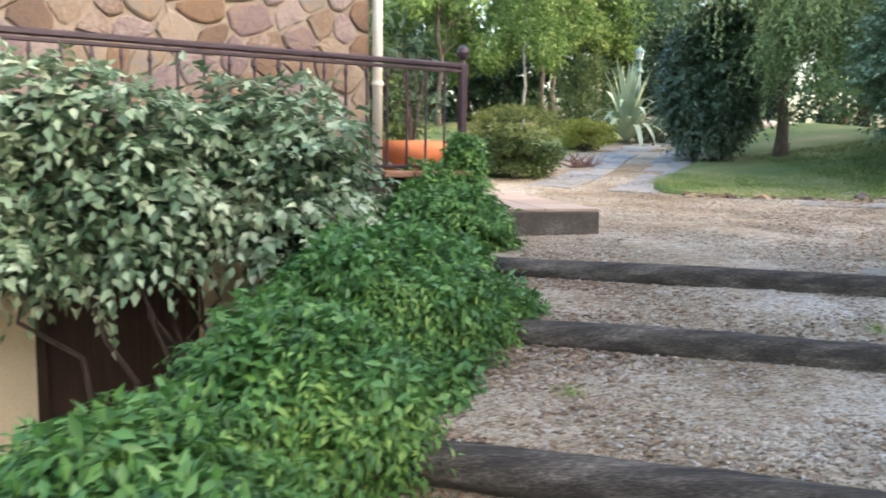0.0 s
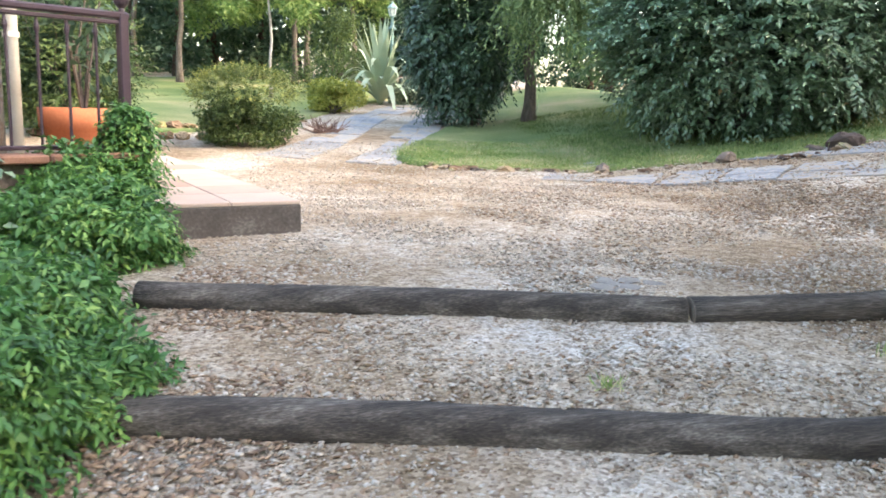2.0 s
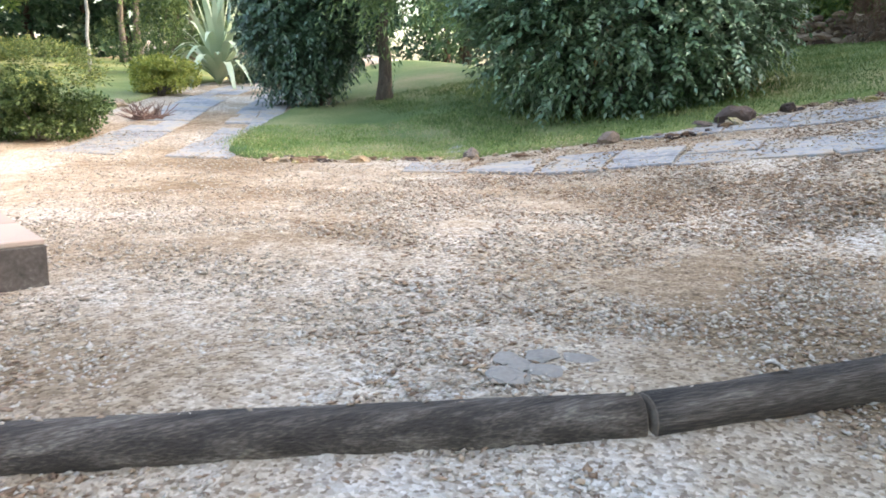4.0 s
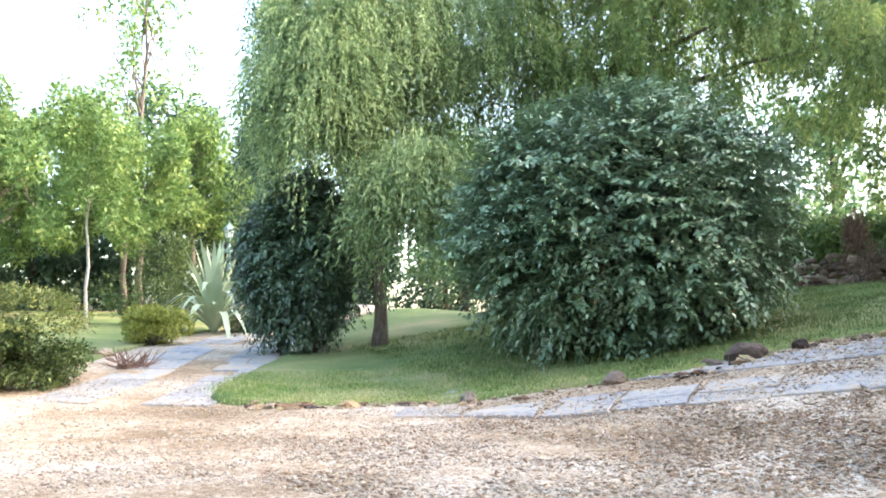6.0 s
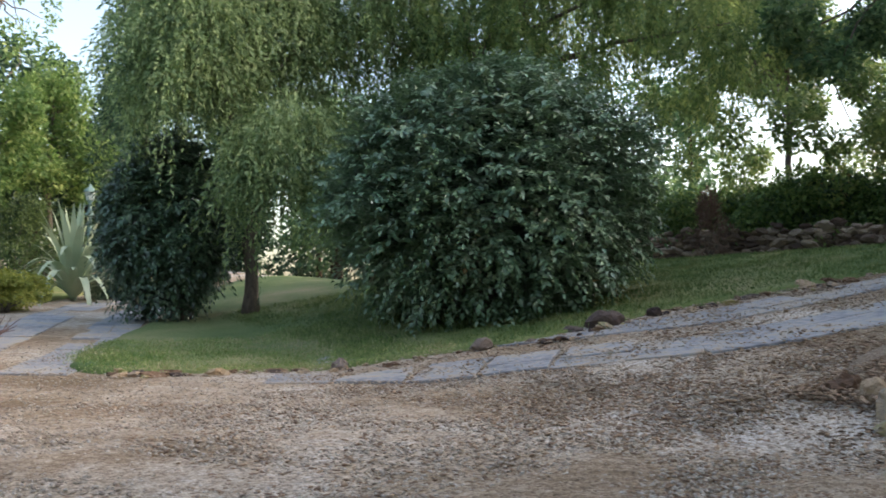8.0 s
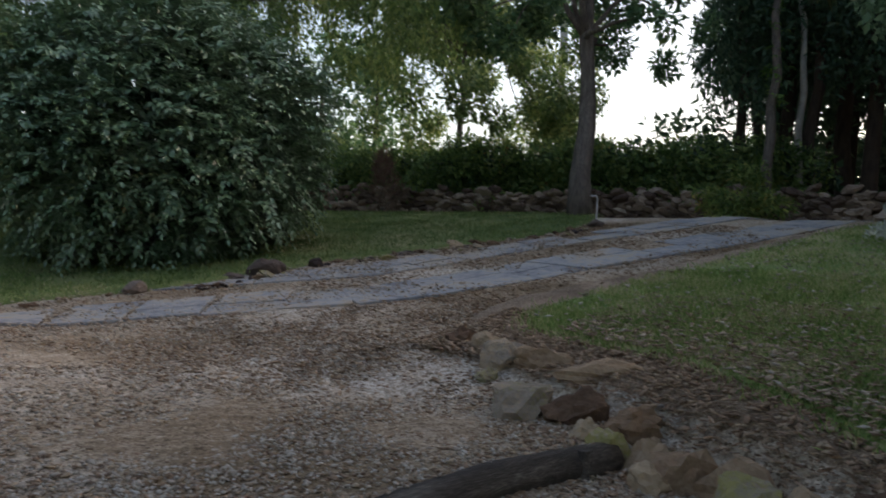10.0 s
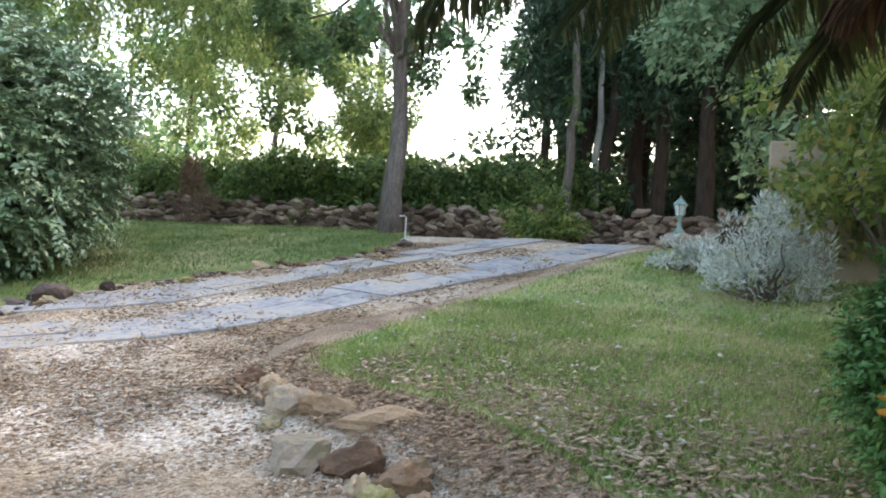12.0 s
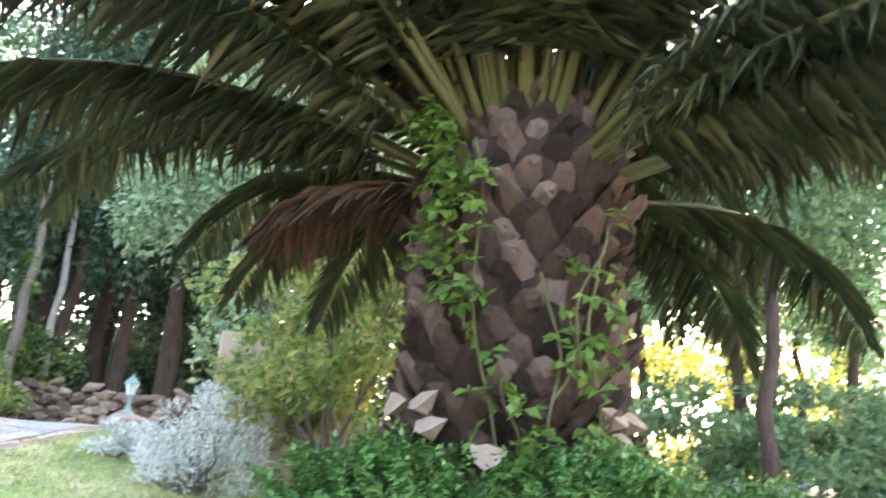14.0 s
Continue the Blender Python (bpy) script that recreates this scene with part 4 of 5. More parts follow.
weeping("willow_tree", "tall weeping tree with yellow-green hanging foliage", 12.3, 20.5, 6.5, 0.22,
        [((-2.8, -0.8, 4.6), (1.7, 1.4, 1.2), 2.0, 420), ((-0.6, -1.5, 4.6), (1.7, 1.4, 1.2), 2.2, 420), ((-1.8, 0.5, 6.8), (2.0, 1.6, 1.6), 2.4, 440), ((1.6, -1.0, 6.2), (1.9, 1.6, 1.6), 2.6, 440), ((1.6, -2.4, 4.4), (1.5, 1.3, 1.2), 1.9, 260), ((0.2, -3.6, 6.3), (1.7, 1.5, 1.5), 2.6, 480), ((2.0, -4.3, 5.9), (1.6, 1.4, 1.4), 2.4, 460), ((3.0, -5.1, 4.6), (1.3, 1.2, 1.2), 2.0, 320), ((-1.2, -2.0, 7.4), (1.6, 1.5, 1.4), 2.6, 420), ((0, 0, 8.5), (2.6, 2, 1.6), 2.6, 380)], 0, M_WILLOWY, M_BARK, 9, leaf=0.14, inner=((0.0, -0.5, 5.5), (3.2, 2.2, 3.0), 44, 0.22, 16000))
tree("ash_tree", "tall tree with thin yellow-green feathery foliage", 21.6, 18.8, 10, (-0.6, -0.2, 4.4), (4.2, 3.8, 4.2), 44000, 0.15, M_WILLOWY, M_BARK, 0.12, 80, 0.13, 12, 16)

# the oak by the drive
tree("oak_tree", "roadside tree with a leaning grey trunk and open crown", 16.1, 11.7, 9.5, (-0.3, 0.2, 5.5), (3.3, 3.1, 3.4), 24000, 0.15, M_OAK, M_BARK, 0.21, 84, 0.11, 14, 26, trunk_top=(0.95, 0.35, 8.0), low=-0.8)

# concrete power pole with holes
pole = thing("power_pole", "pale concrete power pole with a row of holes", "pole", (27.0, 18.8, 1.5))
piece("shaft", Geo().box((0, 0, 6), (0.26, 0.2, 12), math.atan2(18.8 - 3.7, 27 - 2) + math.pi / 2).out("shaft", M_POLE), pole)
pole.rotation_euler = (0, radians(1), 0)


# ---- stone wall and hedge at the back ----
def dry_wall(name, line, label, h=0.62, depth=0.4):
    t = tagged(new(name), label, "wall", kind="structure")
    g = random.Random(11)
    core = Geo()
    for a, b in zip(line, line[1:]):
        A, B = Vector(a), Vector(b)
        c = (A + B) / 2
        core.box((c.x, c.y, gz(c.x, c.y) + h * 0.36), ((B - A).length, depth * 0.6, h * 0.95), math.atan2(B.y - A.y, B.x - A.x))
    piece("core", core.out("core", M_SOIL), t)
    for p in resample(line, 0.24):
        z = 0.0
        while z < h * g.uniform(.8, 1.0):
            s = g.uniform(.12, .24)
            piece("stone", WALLROCKS[g.randrange(8)], t, (p.x - 0.14 + g.uniform(-.06, .06), p.y + g.uniform(-.1, .1), gz(p.x, p.y) + z + s * .4), (g.uniform(-.4, .4), g.uniform(-.4, .4), g.uniform(0, 6)), (s * 1.5, s * 1.7, s * .85))
            z += s * 0.68
    return t


BACKWALL = [(17.0, 21.5), (17.9, 17.5), (18.9, 14.0), (19.5, 11.4), (19.6, 8.5), (19.3, 6.0), (19.0, 4.5)]
dry_wall("wall_east", BACKWALL, "low dry-stone wall of reddish brown field stones", 0.78)
hp = resample(BACKWALL, 0.9)
hedge_c, hedge_r = [], []
g_ = random.Random(5)
for p in hp:
    if p.y < 8.9:
        continue
    for k in range(5):
        hedge_c.append((p.x + 0.8 + g_.uniform(-.3, .6), p.y + g_.uniform(-.4, .4), 1.75 + 0.35 + k * 0.32 + g_.uniform(-.25, .25)))
        hedge_r.append((0.75, 0.75, 0.5))
hedge = thing("bramble_hedge", "rambling green hedge of brambles and ferns behind the wall", "hedge", (0, 0, 0))
piece("leaves", foliage("leaves", hedge_c, hedge_r, 62000, 0.13, M_HEDGE, 0.2, 0.6, 0.5), hedge)
# Inner hedge leaves carry the hedge's own shade in their colour.
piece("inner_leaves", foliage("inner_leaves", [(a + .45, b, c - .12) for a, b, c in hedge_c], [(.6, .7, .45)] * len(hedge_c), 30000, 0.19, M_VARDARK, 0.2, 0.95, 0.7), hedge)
for c in hedge_c[::5]:
    p, q = limbs((c[0], c[1], 1.6), (c[0] + g_.uniform(-.5, .3), c[1] + g_.uniform(-.5, .5), 3.2), 0.02, 0.005, 0.2, 5, int(c[1] * 9))
    piece("stem", Geo().tube(p, q, 5).out("stem", M_BARK), hedge)
bush("bracken", "rust and yellow bracken against the wall", 18.6, 9.6, (0, 0, 0.5), (0.6, 0.9, 0.5), 2500, 0.14, M_CITRUS, 20, 0.3, 5, 6, droop=0.2, aspect=0.3)
bush("dry_heather", "withered brown upright heather bush", 16.6, 17.2, (0, 0, 0.6), (0.4, 0.4, 0.65), 2500, 0.12, M_TWIG, 14, 0.4, 4, 6, droop=-1.0, aspect=0.12)

# ---- conifer grove ----
for k, (x, y, h, rr) in enumerate(((20.9, 10.4, 10, .14), (21.6, 9.6, 11, .2), (20.8, 8.9, 11, .17), (22.6, 8.6, 12, .22), (21.5, 7.9, 12, .2), (23.0, 10.4, 12, .18), (23.4, 7.0, 12, .2), (20.8, 6.7, 11, .22), (24.5, 9.0, 13, .2), (22.2, 5.6, 12, .22), (25.0, 5.8, 13, .2), (20.4, 4.9, 11, .2), (23.5, 3.4, 12, .22), (21.0, 2.8, 11, .2), (25.5, 11.5, 11, .2))):
    tree("cypress_tree", "tall dark conifer with bare lower trunk", x, y, h, (0, 0, h * 0.52), (1.35, 1.35, h * 0.44), 7500, 0.2, M_CONIFER, M_DARKBARK, rr, 40, 0.24, 40 + k, 6, "conifer grove", droop=0.5, aspect=0.3)
def climber_trunk(x, y, top, r0, bark, label, shoots, seed):
    t = thing("sapling", label, "tree", (x, y, gz(x, y)), "slender trunks")
    p, q = limbs((0, 0, -.05), top, r0, r0 * .5, 0.1, 9, seed)
    piece("trunk", Geo().tube(p, q, 8, True, .2).out("trunk", bark, True), t)
    if shoots:
        b = np.array([tuple(v) for v in p[2:]] * 6) + rng.normal(size=(48, 3)) * np.array([.06, .06, .2])
        tagged(piece("shoots", sprays("shoots", b, ball(48), 7, .3, .11, M_VINE, .6, .4), t), kind="stuff")
    return t


climber_trunk(19.1, 9.25, (0.15, -0.1, 5.5), .13, M_BARK, "slender brown trunk with climbing shoots beside the wall", True, 2)
climber_trunk(20.4, 8.95, (0.1, 0.15, 6.5), .1, M_PALEBARK, "slender bare pale trunk at the grove edge", False, 4)

sp = thing("standpipe", "thin grey garden standpipe with a bent spout", "pipe", (14.7, 10.6, gz(14.7, 10.6)))
piece("riser", Geo().tube([(0, 0, -.05), (0, 0, .48), (-.03, .02, .5), (-.12, .06, .49)], .014, 7).out("riser", M_POLE), sp)
piece("foot", DARKROCKS[1], sp, (-.1, -.05, .02), (0, 0, .3), (.35, .28, .16), "rough stone at the foot")

# ---- garden lamps ----
def lamp(x, y, z0, scale, label, plinth):
    t = thing("garden_lamp", label, "lamp", (x, y, z0), "garden lamps")
    s = scale
    geo = Geo().lathe([(0, 0), (.17 * s, 0), (.17 * s, .04 * s), (.1 * s, .1 * s), (.06 * s, .18 * s), (.05 * s, .42 * s), (.09 * s, .46 * s), (.09 * s, .5 * s), (0, .5 * s)], sides=12)
    piece("stem", geo.out("stem", M_LAMP, True), t)
    h = Geo()
    prof = [(.11, .5), (.16, .76)]
    vs = [(rr * s * math.cos(math.pi * k / 3), rr * s * math.sin(math.pi * k / 3), zz * s) for rr, zz in prof for k in range(6)]
    h.add(vs, [(k, (k + 1) % 6, (k + 1) % 6 + 6, k + 6) for k in range(6)])
    piece("lantern_panes", h.out("lantern_panes", M_GLASS), t, label="frosted glass panes")
    fr = Geo()
    for k in range(6):
        a = math.pi * k / 3
        piece("rib", Geo().tube([(.112 * s * math.cos(a), .112 * s * math.sin(a), .5 * s), (.162 * s * math.cos(a), .162 * s * math.sin(a), .76 * s)], .012 * s, 5).out("rib", M_LAMP), t)
    fr.lathe([(.21 * s, .76 * s), (.2 * s, .79 * s), (.12 * s, .88 * s), (.05 * s, .94 * s), (.03 * s, 1.0 * s), (0, 1.04 * s)], sides=6)
    piece("roof", fr.out("roof", M_LAMP), t)
    if plinth:
        piece("plinth", WALLROCKS[2], t, (0, 0, -.14), (0, 0, .4), (.75, .7, .42), "rough stone plinth")
    return t


lamp(16.2, 6.3, gz(16.2, 6.3) + .2, 0.62, "small verdigris lantern on a rough stone plinth", True)
lw = lamp(5.05, 27.2, gz(5.05, 27.2) + 2.1, 0.8, "verdigris garden lantern on a tall post", False)
piece("post", Geo().tube([(0, 0, -2.1), (0, 0, 0.02)], .05, 8).out("post", M_LAMP), lw)

# ---- north-west: agave, shrubs, far trees ----
def agave(x, y, n=52):
    t = thing("agave", "big variegated agave with arching pale-edged leaves", "plant", (x, y, gz(x, y)))
    g = random.Random(4)
    for k in range(n):
        a = k * 2.4
        lean = 0.1 + 1.35 * (1 - k / n) ** 1.3
        L = 1.5 + 0.6 * g.random() + 0.5 * (k / n)
        vs = []
        m = 9
        for i in range(m + 1):
            u = i / m
            th = lean * (0.45 + 0.9 * u * u * (1.4 if g.random() < .5 else 1))
            rr = L * (u * math.sin(lean * (.5 + .5 * u)))
            zz = L * u * math.cos(lean * (.35 + .75 * u)) - (1.3 * L * max(0, u - .55) ** 1.6 * (1 if k % 3 else .2) if lean > .35 else 0)
            w = 0.22 * (0.7 + 0.6 * u) * (1 - u ** 2.6) + 0.004
            c, s = math.cos(a), math.sin(a)
            for sx, up in ((-w / 2, .045), (0, 0), (w / 2, .045)):
                vs.append((rr * c - sx * s, rr * s + sx * c, zz + up * (1 - u)))
        fs = [(i * 3 + j, i * 3 + j + 1, i * 3 + j + 4, i * 3 + j + 3) for i in range(m) for j in range(2)]
        piece("leaf", mesh("leaf", vs, fs, M_AGAVE, True), t)
    return t


agave(4.55, 26.0)
bush("golden_bush", "small yellow-green rounded bush", 2.9, 23.0, (0.1, 0, 0.36), (0.62, 0.5, 0.42), 7000, 0.07, M_YBUSH, 26, 0.3, 6)
bush("low_shrub", "low silvery green shrub beside the agave", 5.8, 26.4, (0, 0, 0.4), (0.9, 0.5, 0.45), 4000, 0.09, M_AGAVE, 16, 0.4, 7)
cl = bush("clipped_shrub", "two-tiered clipped shrub with golden tips", 0.85, 16.3, (0, 0, 0.42), (0.74, 0.68, 0.42), 13000, 0.06, M_SHRUB, 40, 0.3, 9)
b, d = dome((0.04, 0.0, 0.9), (0.84, 0.76, 0.33), 1200, 10, -0.5, 0.2, 0.25)
piece("upper_tier", sprays("upper_tier", b, d, 8, .16, .05, M_GOLDTIP, .45, .15, .5), cl, label="golden-tipped upper tier")
shoot_bush("evergreen_shrub", "tall dark evergreen shrub beyond the porch", -2.1, 17.8, (0, 0, 1.25), (1.1, 1.0, 1.25), 1500, 9, 0.35, 0.1, M_SHRUB, M_VARDARK, 51, 8, 0.3, -0.9, 0.25, 0.3, fill=4000)
shoot_bush("evergreen_shrub", "tall dark evergreen shrub beyond the porch", -4.2, 20.5, (0, 0, 1.7), (1.7, 1.4, 1.7), 1900, 9, 0.4, 0.12, M_CONIFER, M_VARDARK, 52, 8, 0.3, -0.9, 0.25, 0.3, fill=5000)
bed = thing("bed_edging", "low mossy stones edging the lawn terraces", "stone edging")
for x0, y0, x1, y1 in ((-1.2, 18.6, 0.9, 18.9), (0.4, 20.2, 2.0, 20.6), (-2.5, 17.4, 0.2, 17.2)):
    for k in range(9):
        u = (k + r.uniform(-.2, .2)) / 8
        x, y, q_ = x0 + (x1 - x0) * u, y0 + (y1 - y0) * u + r.uniform(-.06, .06), r.uniform(.2, .34)
        piece("stone", ROCKS[r.randrange(8)], bed, (x, y, gz(x, y) + .05), (r.uniform(-.2, .2), 0, r.uniform(0, 6)), (q_ * 1.3, q_, q_ * .6))
heap = thing("cut_shrub", "low heap of dry reddish brown twigs", "shrub", (2.4, 18.6, gz(2.4, 18.6)))
for k in range(70):
    a, e = g_.uniform(0, 6.3), g_.uniform(.15, 1.2)
    L = g_.uniform(.25, .55)
    b = (g_.uniform(-.25, .25), g_.uniform(-.2, .2), 0)
    tw = Geo().tube([b, (b[0] + L * math.cos(a) * math.cos(e), b[1] + L * math.sin(a) * math.cos(e), L * math.sin(e) * .8)], [.012, .005], 5)
    piece("twig", tw.out("twig", M_TWIG), heap)
tree("birch_tree", "young birch with a thin pale trunk", 1.55, 27.5, 6, (0, 0, 4.0), (1.2, 1.2, 2.6), 9000, 0.14, M_BRIGHT, M_PALEBARK, 0.055, 30, 0.26, 21, 6)
for k, (x, y, h, rx, m, lab) in enumerate(((-1.5, 34, 7.6, 2.6, M_BRIGHT, "leafy bright green tree"), (2.6, 35, 7.6, 2.4, M_BRIGHT, "leafy bright green tree"), (5.2, 38, 8, 2.2, M_BRIGHT, "leafy bright green tree"), (-5.5, 31, 8, 2.8, M_OAK, "dark green broadleaf tree"), (-3.5, 38, 10, 2.6, M_BRIGHT, "leafy bright green tree"))):
    tree("garden_tree", lab, x, y, h, (0, 0, h * 0.55), (rx, rx, h * 0.38), 10500, 0.2, m, M_BARK, 0.13, 40, 0.21, 60 + k, 8, "garden trees")
tree("poplar_tree", "tall sparse poplar against the sky", 3.2, 37, 15, (0, 0, 9.5), (2.3, 2.3, 5.0), 2600, 0.2, M_BRIGHT, M_BARK, 0.13, 34, 0.13, 71, 18)
tree("conifer_tree", "tall dark green conifer against the sky", 7.2, 31.5, 13, (0, 0, 7.0), (1.6, 1.6, 6.0), 12000, 0.2, M_CONIFER, M_DARKBARK, 0.18, 60, 0.22, 81, 8, aspect=0.3)
bush("olive_shrub", "soft grey-green feathery shrub", 3.4, 29.0, (0, 0, 1.2), (1.5, 1.0, 1.3), 8000, 0.13, M_SHRUB, 24, 0.35, 16, aspect=0.2)


def woods(name, spots, label, material, n, size, seed):
    """Far woodland: many crowns and trunks that nobody would count."""
    g = random.Random(seed)
    cs, rs, geo = [], [], Geo()
    for x, y, h in spots:
        z = gz(x, y)
        geo.tube([(x, y, z - .1), (x + g.uniform(-.3, .3), y, z + h * .8)], [.18, .07], 6)
        for k in range(14):
            u = g.random()
            w = h * 0.24 * (1.15 - u * 0.7)
            cs.append((x + g.uniform(-1, 1) * w, y + g.uniform(-1, 1) * w, z + h * (0.03 + 0.97 * u)))
            rs.append((h * .13, h * .13, h * .1))
    t = tagged(new(name), label, "woods", kind="stuff")
    piece("crowns", foliage("crowns", cs, rs, n, size, material, 0.2, 0.7, 0.55), t)
    piece("trunks", geo.out("trunks", M_DARKBARK, True), t)
    return t


woods("woods", [(-16 + 2.6 * k + g_.uniform(-.8, .8), 42 + g_.uniform(-2, 5), g_.uniform(7, 10)) for k in range(15)], "dark woodland beyond the garden", M_CONIFER, 60000, 0.34, 1)
woods("woods", [(16 + 2.5 * k + g_.uniform(-.8, .8), 36 - k * 1.2 + g_.uniform(-2, 3), g_.uniform(7, 10)) for k in range(6)], "green woodland beyond the wall", M_OAK, 18000, 0.32, 2)
woods("woods", [(27.5 + g_.uniform(-1, 1), 0.5 + 1.6 * k, g_.uniform(8, 11)) for k in range(8)], "dark conifers behind the grove", M_CONIFER, 34000, 0.3, 6)
woods("woods", [(30.5 + g_.uniform(-1, 1), 3.5 + 1.5 * k, g_.uniform(3.5, 5)) for k in range(7)], "dark undergrowth behind the grove", M_CONIFER, 16000, 0.3, 12)
woods("woods", [(-14 + 1.7 * k, 39.5 + g_.uniform(-1, 1), g_.uniform(3.5, 5)) for k in range(17)], "dark undergrowth at the garden end", M_CONIFER, 26000, 0.26, 7)
woods("woods", [(-25 + 4.5 * k, -16 + g_.uniform(-4, 2), g_.uniform(8, 11)) for k in range(11)], "dark woodland behind the garden", M_OAK, 18000, 0.4, 3)
woods("woods", [(-22 + g_.uniform(-3, 3), -10 + 6 * k, g_.uniform(8, 11)) for k in range(8)], "dark woodland beside the house", M_OAK, 12000, 0.4, 4)
woods("woods", [(26 + g_.uniform(-2, 3), -14 + 3.0 * k, g_.uniform(6, 9)) for k in range(5)], "green trees beyond the palm", M_OAK, 14000, 0.3, 5)
for k, (x, y) in enumerate(((14.5, -3.0), (17.0, -5.0), (13.0, -6.5), (16.0, -1.0), (18.5, -3.0), (15.5, -5.5), (12.2, -2.2), (19.5, -7.0))):
    tree("garden_tree", "slender leafy tree behind the palm", x, y, 8, (0, 0, 4.8), (1.9, 1.9, 3.2), 8000, 0.16, M_OAK, M_DARKBARK, 0.13, 36, 0.22, 90 + k, 8, "trees behind the palm")
# The sunlight on this bush is in its leaf colour.
bush("sunlit_bush", "leafy bush with low sunlight painted in golden green", 21.0, -5.5, (0, 0, 1.2), (3.0, 4.0, 2.0), 3500, 0.2, M_GOLD, 26, 0.22, 33)
bush("green_shrub", "mixed green shrubs behind the flower bed", 13.5, -3.5, (0, 0, 0.8), (2.0, 3.0, 0.9), 12000, 0.14, M_OAK, 40, 0.2, 34)

# ---- east: palm and its bed ----
PX, PY = 6.75, 2.3
PZ = gz(PX, PY)
palm = thing("date_palm", "stout palm with cut leaf bases and drooping fronds", "palm tree", (PX, PY, PZ))
R_TRUNK = 0.55
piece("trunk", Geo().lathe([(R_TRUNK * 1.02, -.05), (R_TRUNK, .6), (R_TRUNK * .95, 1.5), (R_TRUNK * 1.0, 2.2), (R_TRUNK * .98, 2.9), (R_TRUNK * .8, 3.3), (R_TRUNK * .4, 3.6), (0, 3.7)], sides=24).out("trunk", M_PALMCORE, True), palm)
def boot_mesh(seed):
    """A sawn leaf base: a broad wedge leaning up and out of the trunk, ending in a ragged cut."""
    g = random.Random(seed)
    rows_ = []
    for u in (0, .35, .7, 1.0):
        w, th = .12 * (1 - .55 * u ** 1.4), .042 * (1 - .35 * u)
        y, z, lean = -.03 + .13 * u, .2 * u + g.uniform(-.015, .015), (.2 if u == 1.0 else 1.0)
        rows_.append([(sx * w + g.uniform(-.01, .01), y + dy * th * lean + g.uniform(-.012, .012), z - dy * th * (2.0 - 1.2 * lean) + g.uniform(-.016, .016)) for sx, dy in ((-1, -.3), (-.55, .55), (0, .85), (.55, .55), (1, -.3), (0, -.9))])
    vs = [p for row_ in rows_ for p in row_]
    fs = [(i * 6 + k, i * 6 + (k + 1) % 6, i * 6 + 6 + (k + 1) % 6, i * 6 + 6 + k) for i in range(3) for k in range(6)]
    me = Geo().add(vs, fs + [tuple(range(18, 24))]).out("leaf_base", M_PALMBASE)
    return me


boots = [boot_mesh(70 + k) for k in range(7)]
cut_me = Geo().add([(-.1, -.01, .035), (0, .0, .05), (.1, -.01, .03), (.045, .05, -.035), (-.01, .065, -.06), (-.055, .045, -.03), (0, -.05, -.06)], [(0, 5, 4, 3, 2, 1), (0, 6, 5), (5, 6, 4), (4, 6, 3), (3, 6, 2)]).out("cut_face", M_PALMCUT)
row, z = 0, 0.02
g_ = random.Random(12)
while z < 3.2:
    rr = R_TRUNK * (1.0 if z < 2.6 else 1.0 - (z - 2.6) * .5)
    m = 20
    for k in range(m):
        a = 2 * math.pi * (k + 0.5 * (row % 2)) / m + g_.uniform(-.05, .05)
        b = g_.randrange(7)
        place = ((rr * .99 * math.cos(a), rr * .99 * math.sin(a), z + g_.uniform(-.02, .02)), (g_.uniform(-.3, .3), g_.uniform(-.28, .28), a - math.pi / 2 + g_.uniform(-.2, .2)), (g_.uniform(.72, .95), g_.uniform(.6, 1.25), g_.uniform(.6, 1.05)))
        piece("leaf_base", boots[b], palm, *place)
        if 1.0 < z < 1.42 and g_.random() < .5:
            piece("cut_face", cut_me, palm, (rr * 1.23 * math.cos(a), rr * 1.23 * math.sin(a), z + .15), (g_.uniform(-.3, .3), g_.uniform(-.3, .3), a - math.pi / 2), label="pale freshly sawn face")
    z += 0.115
    row += 1


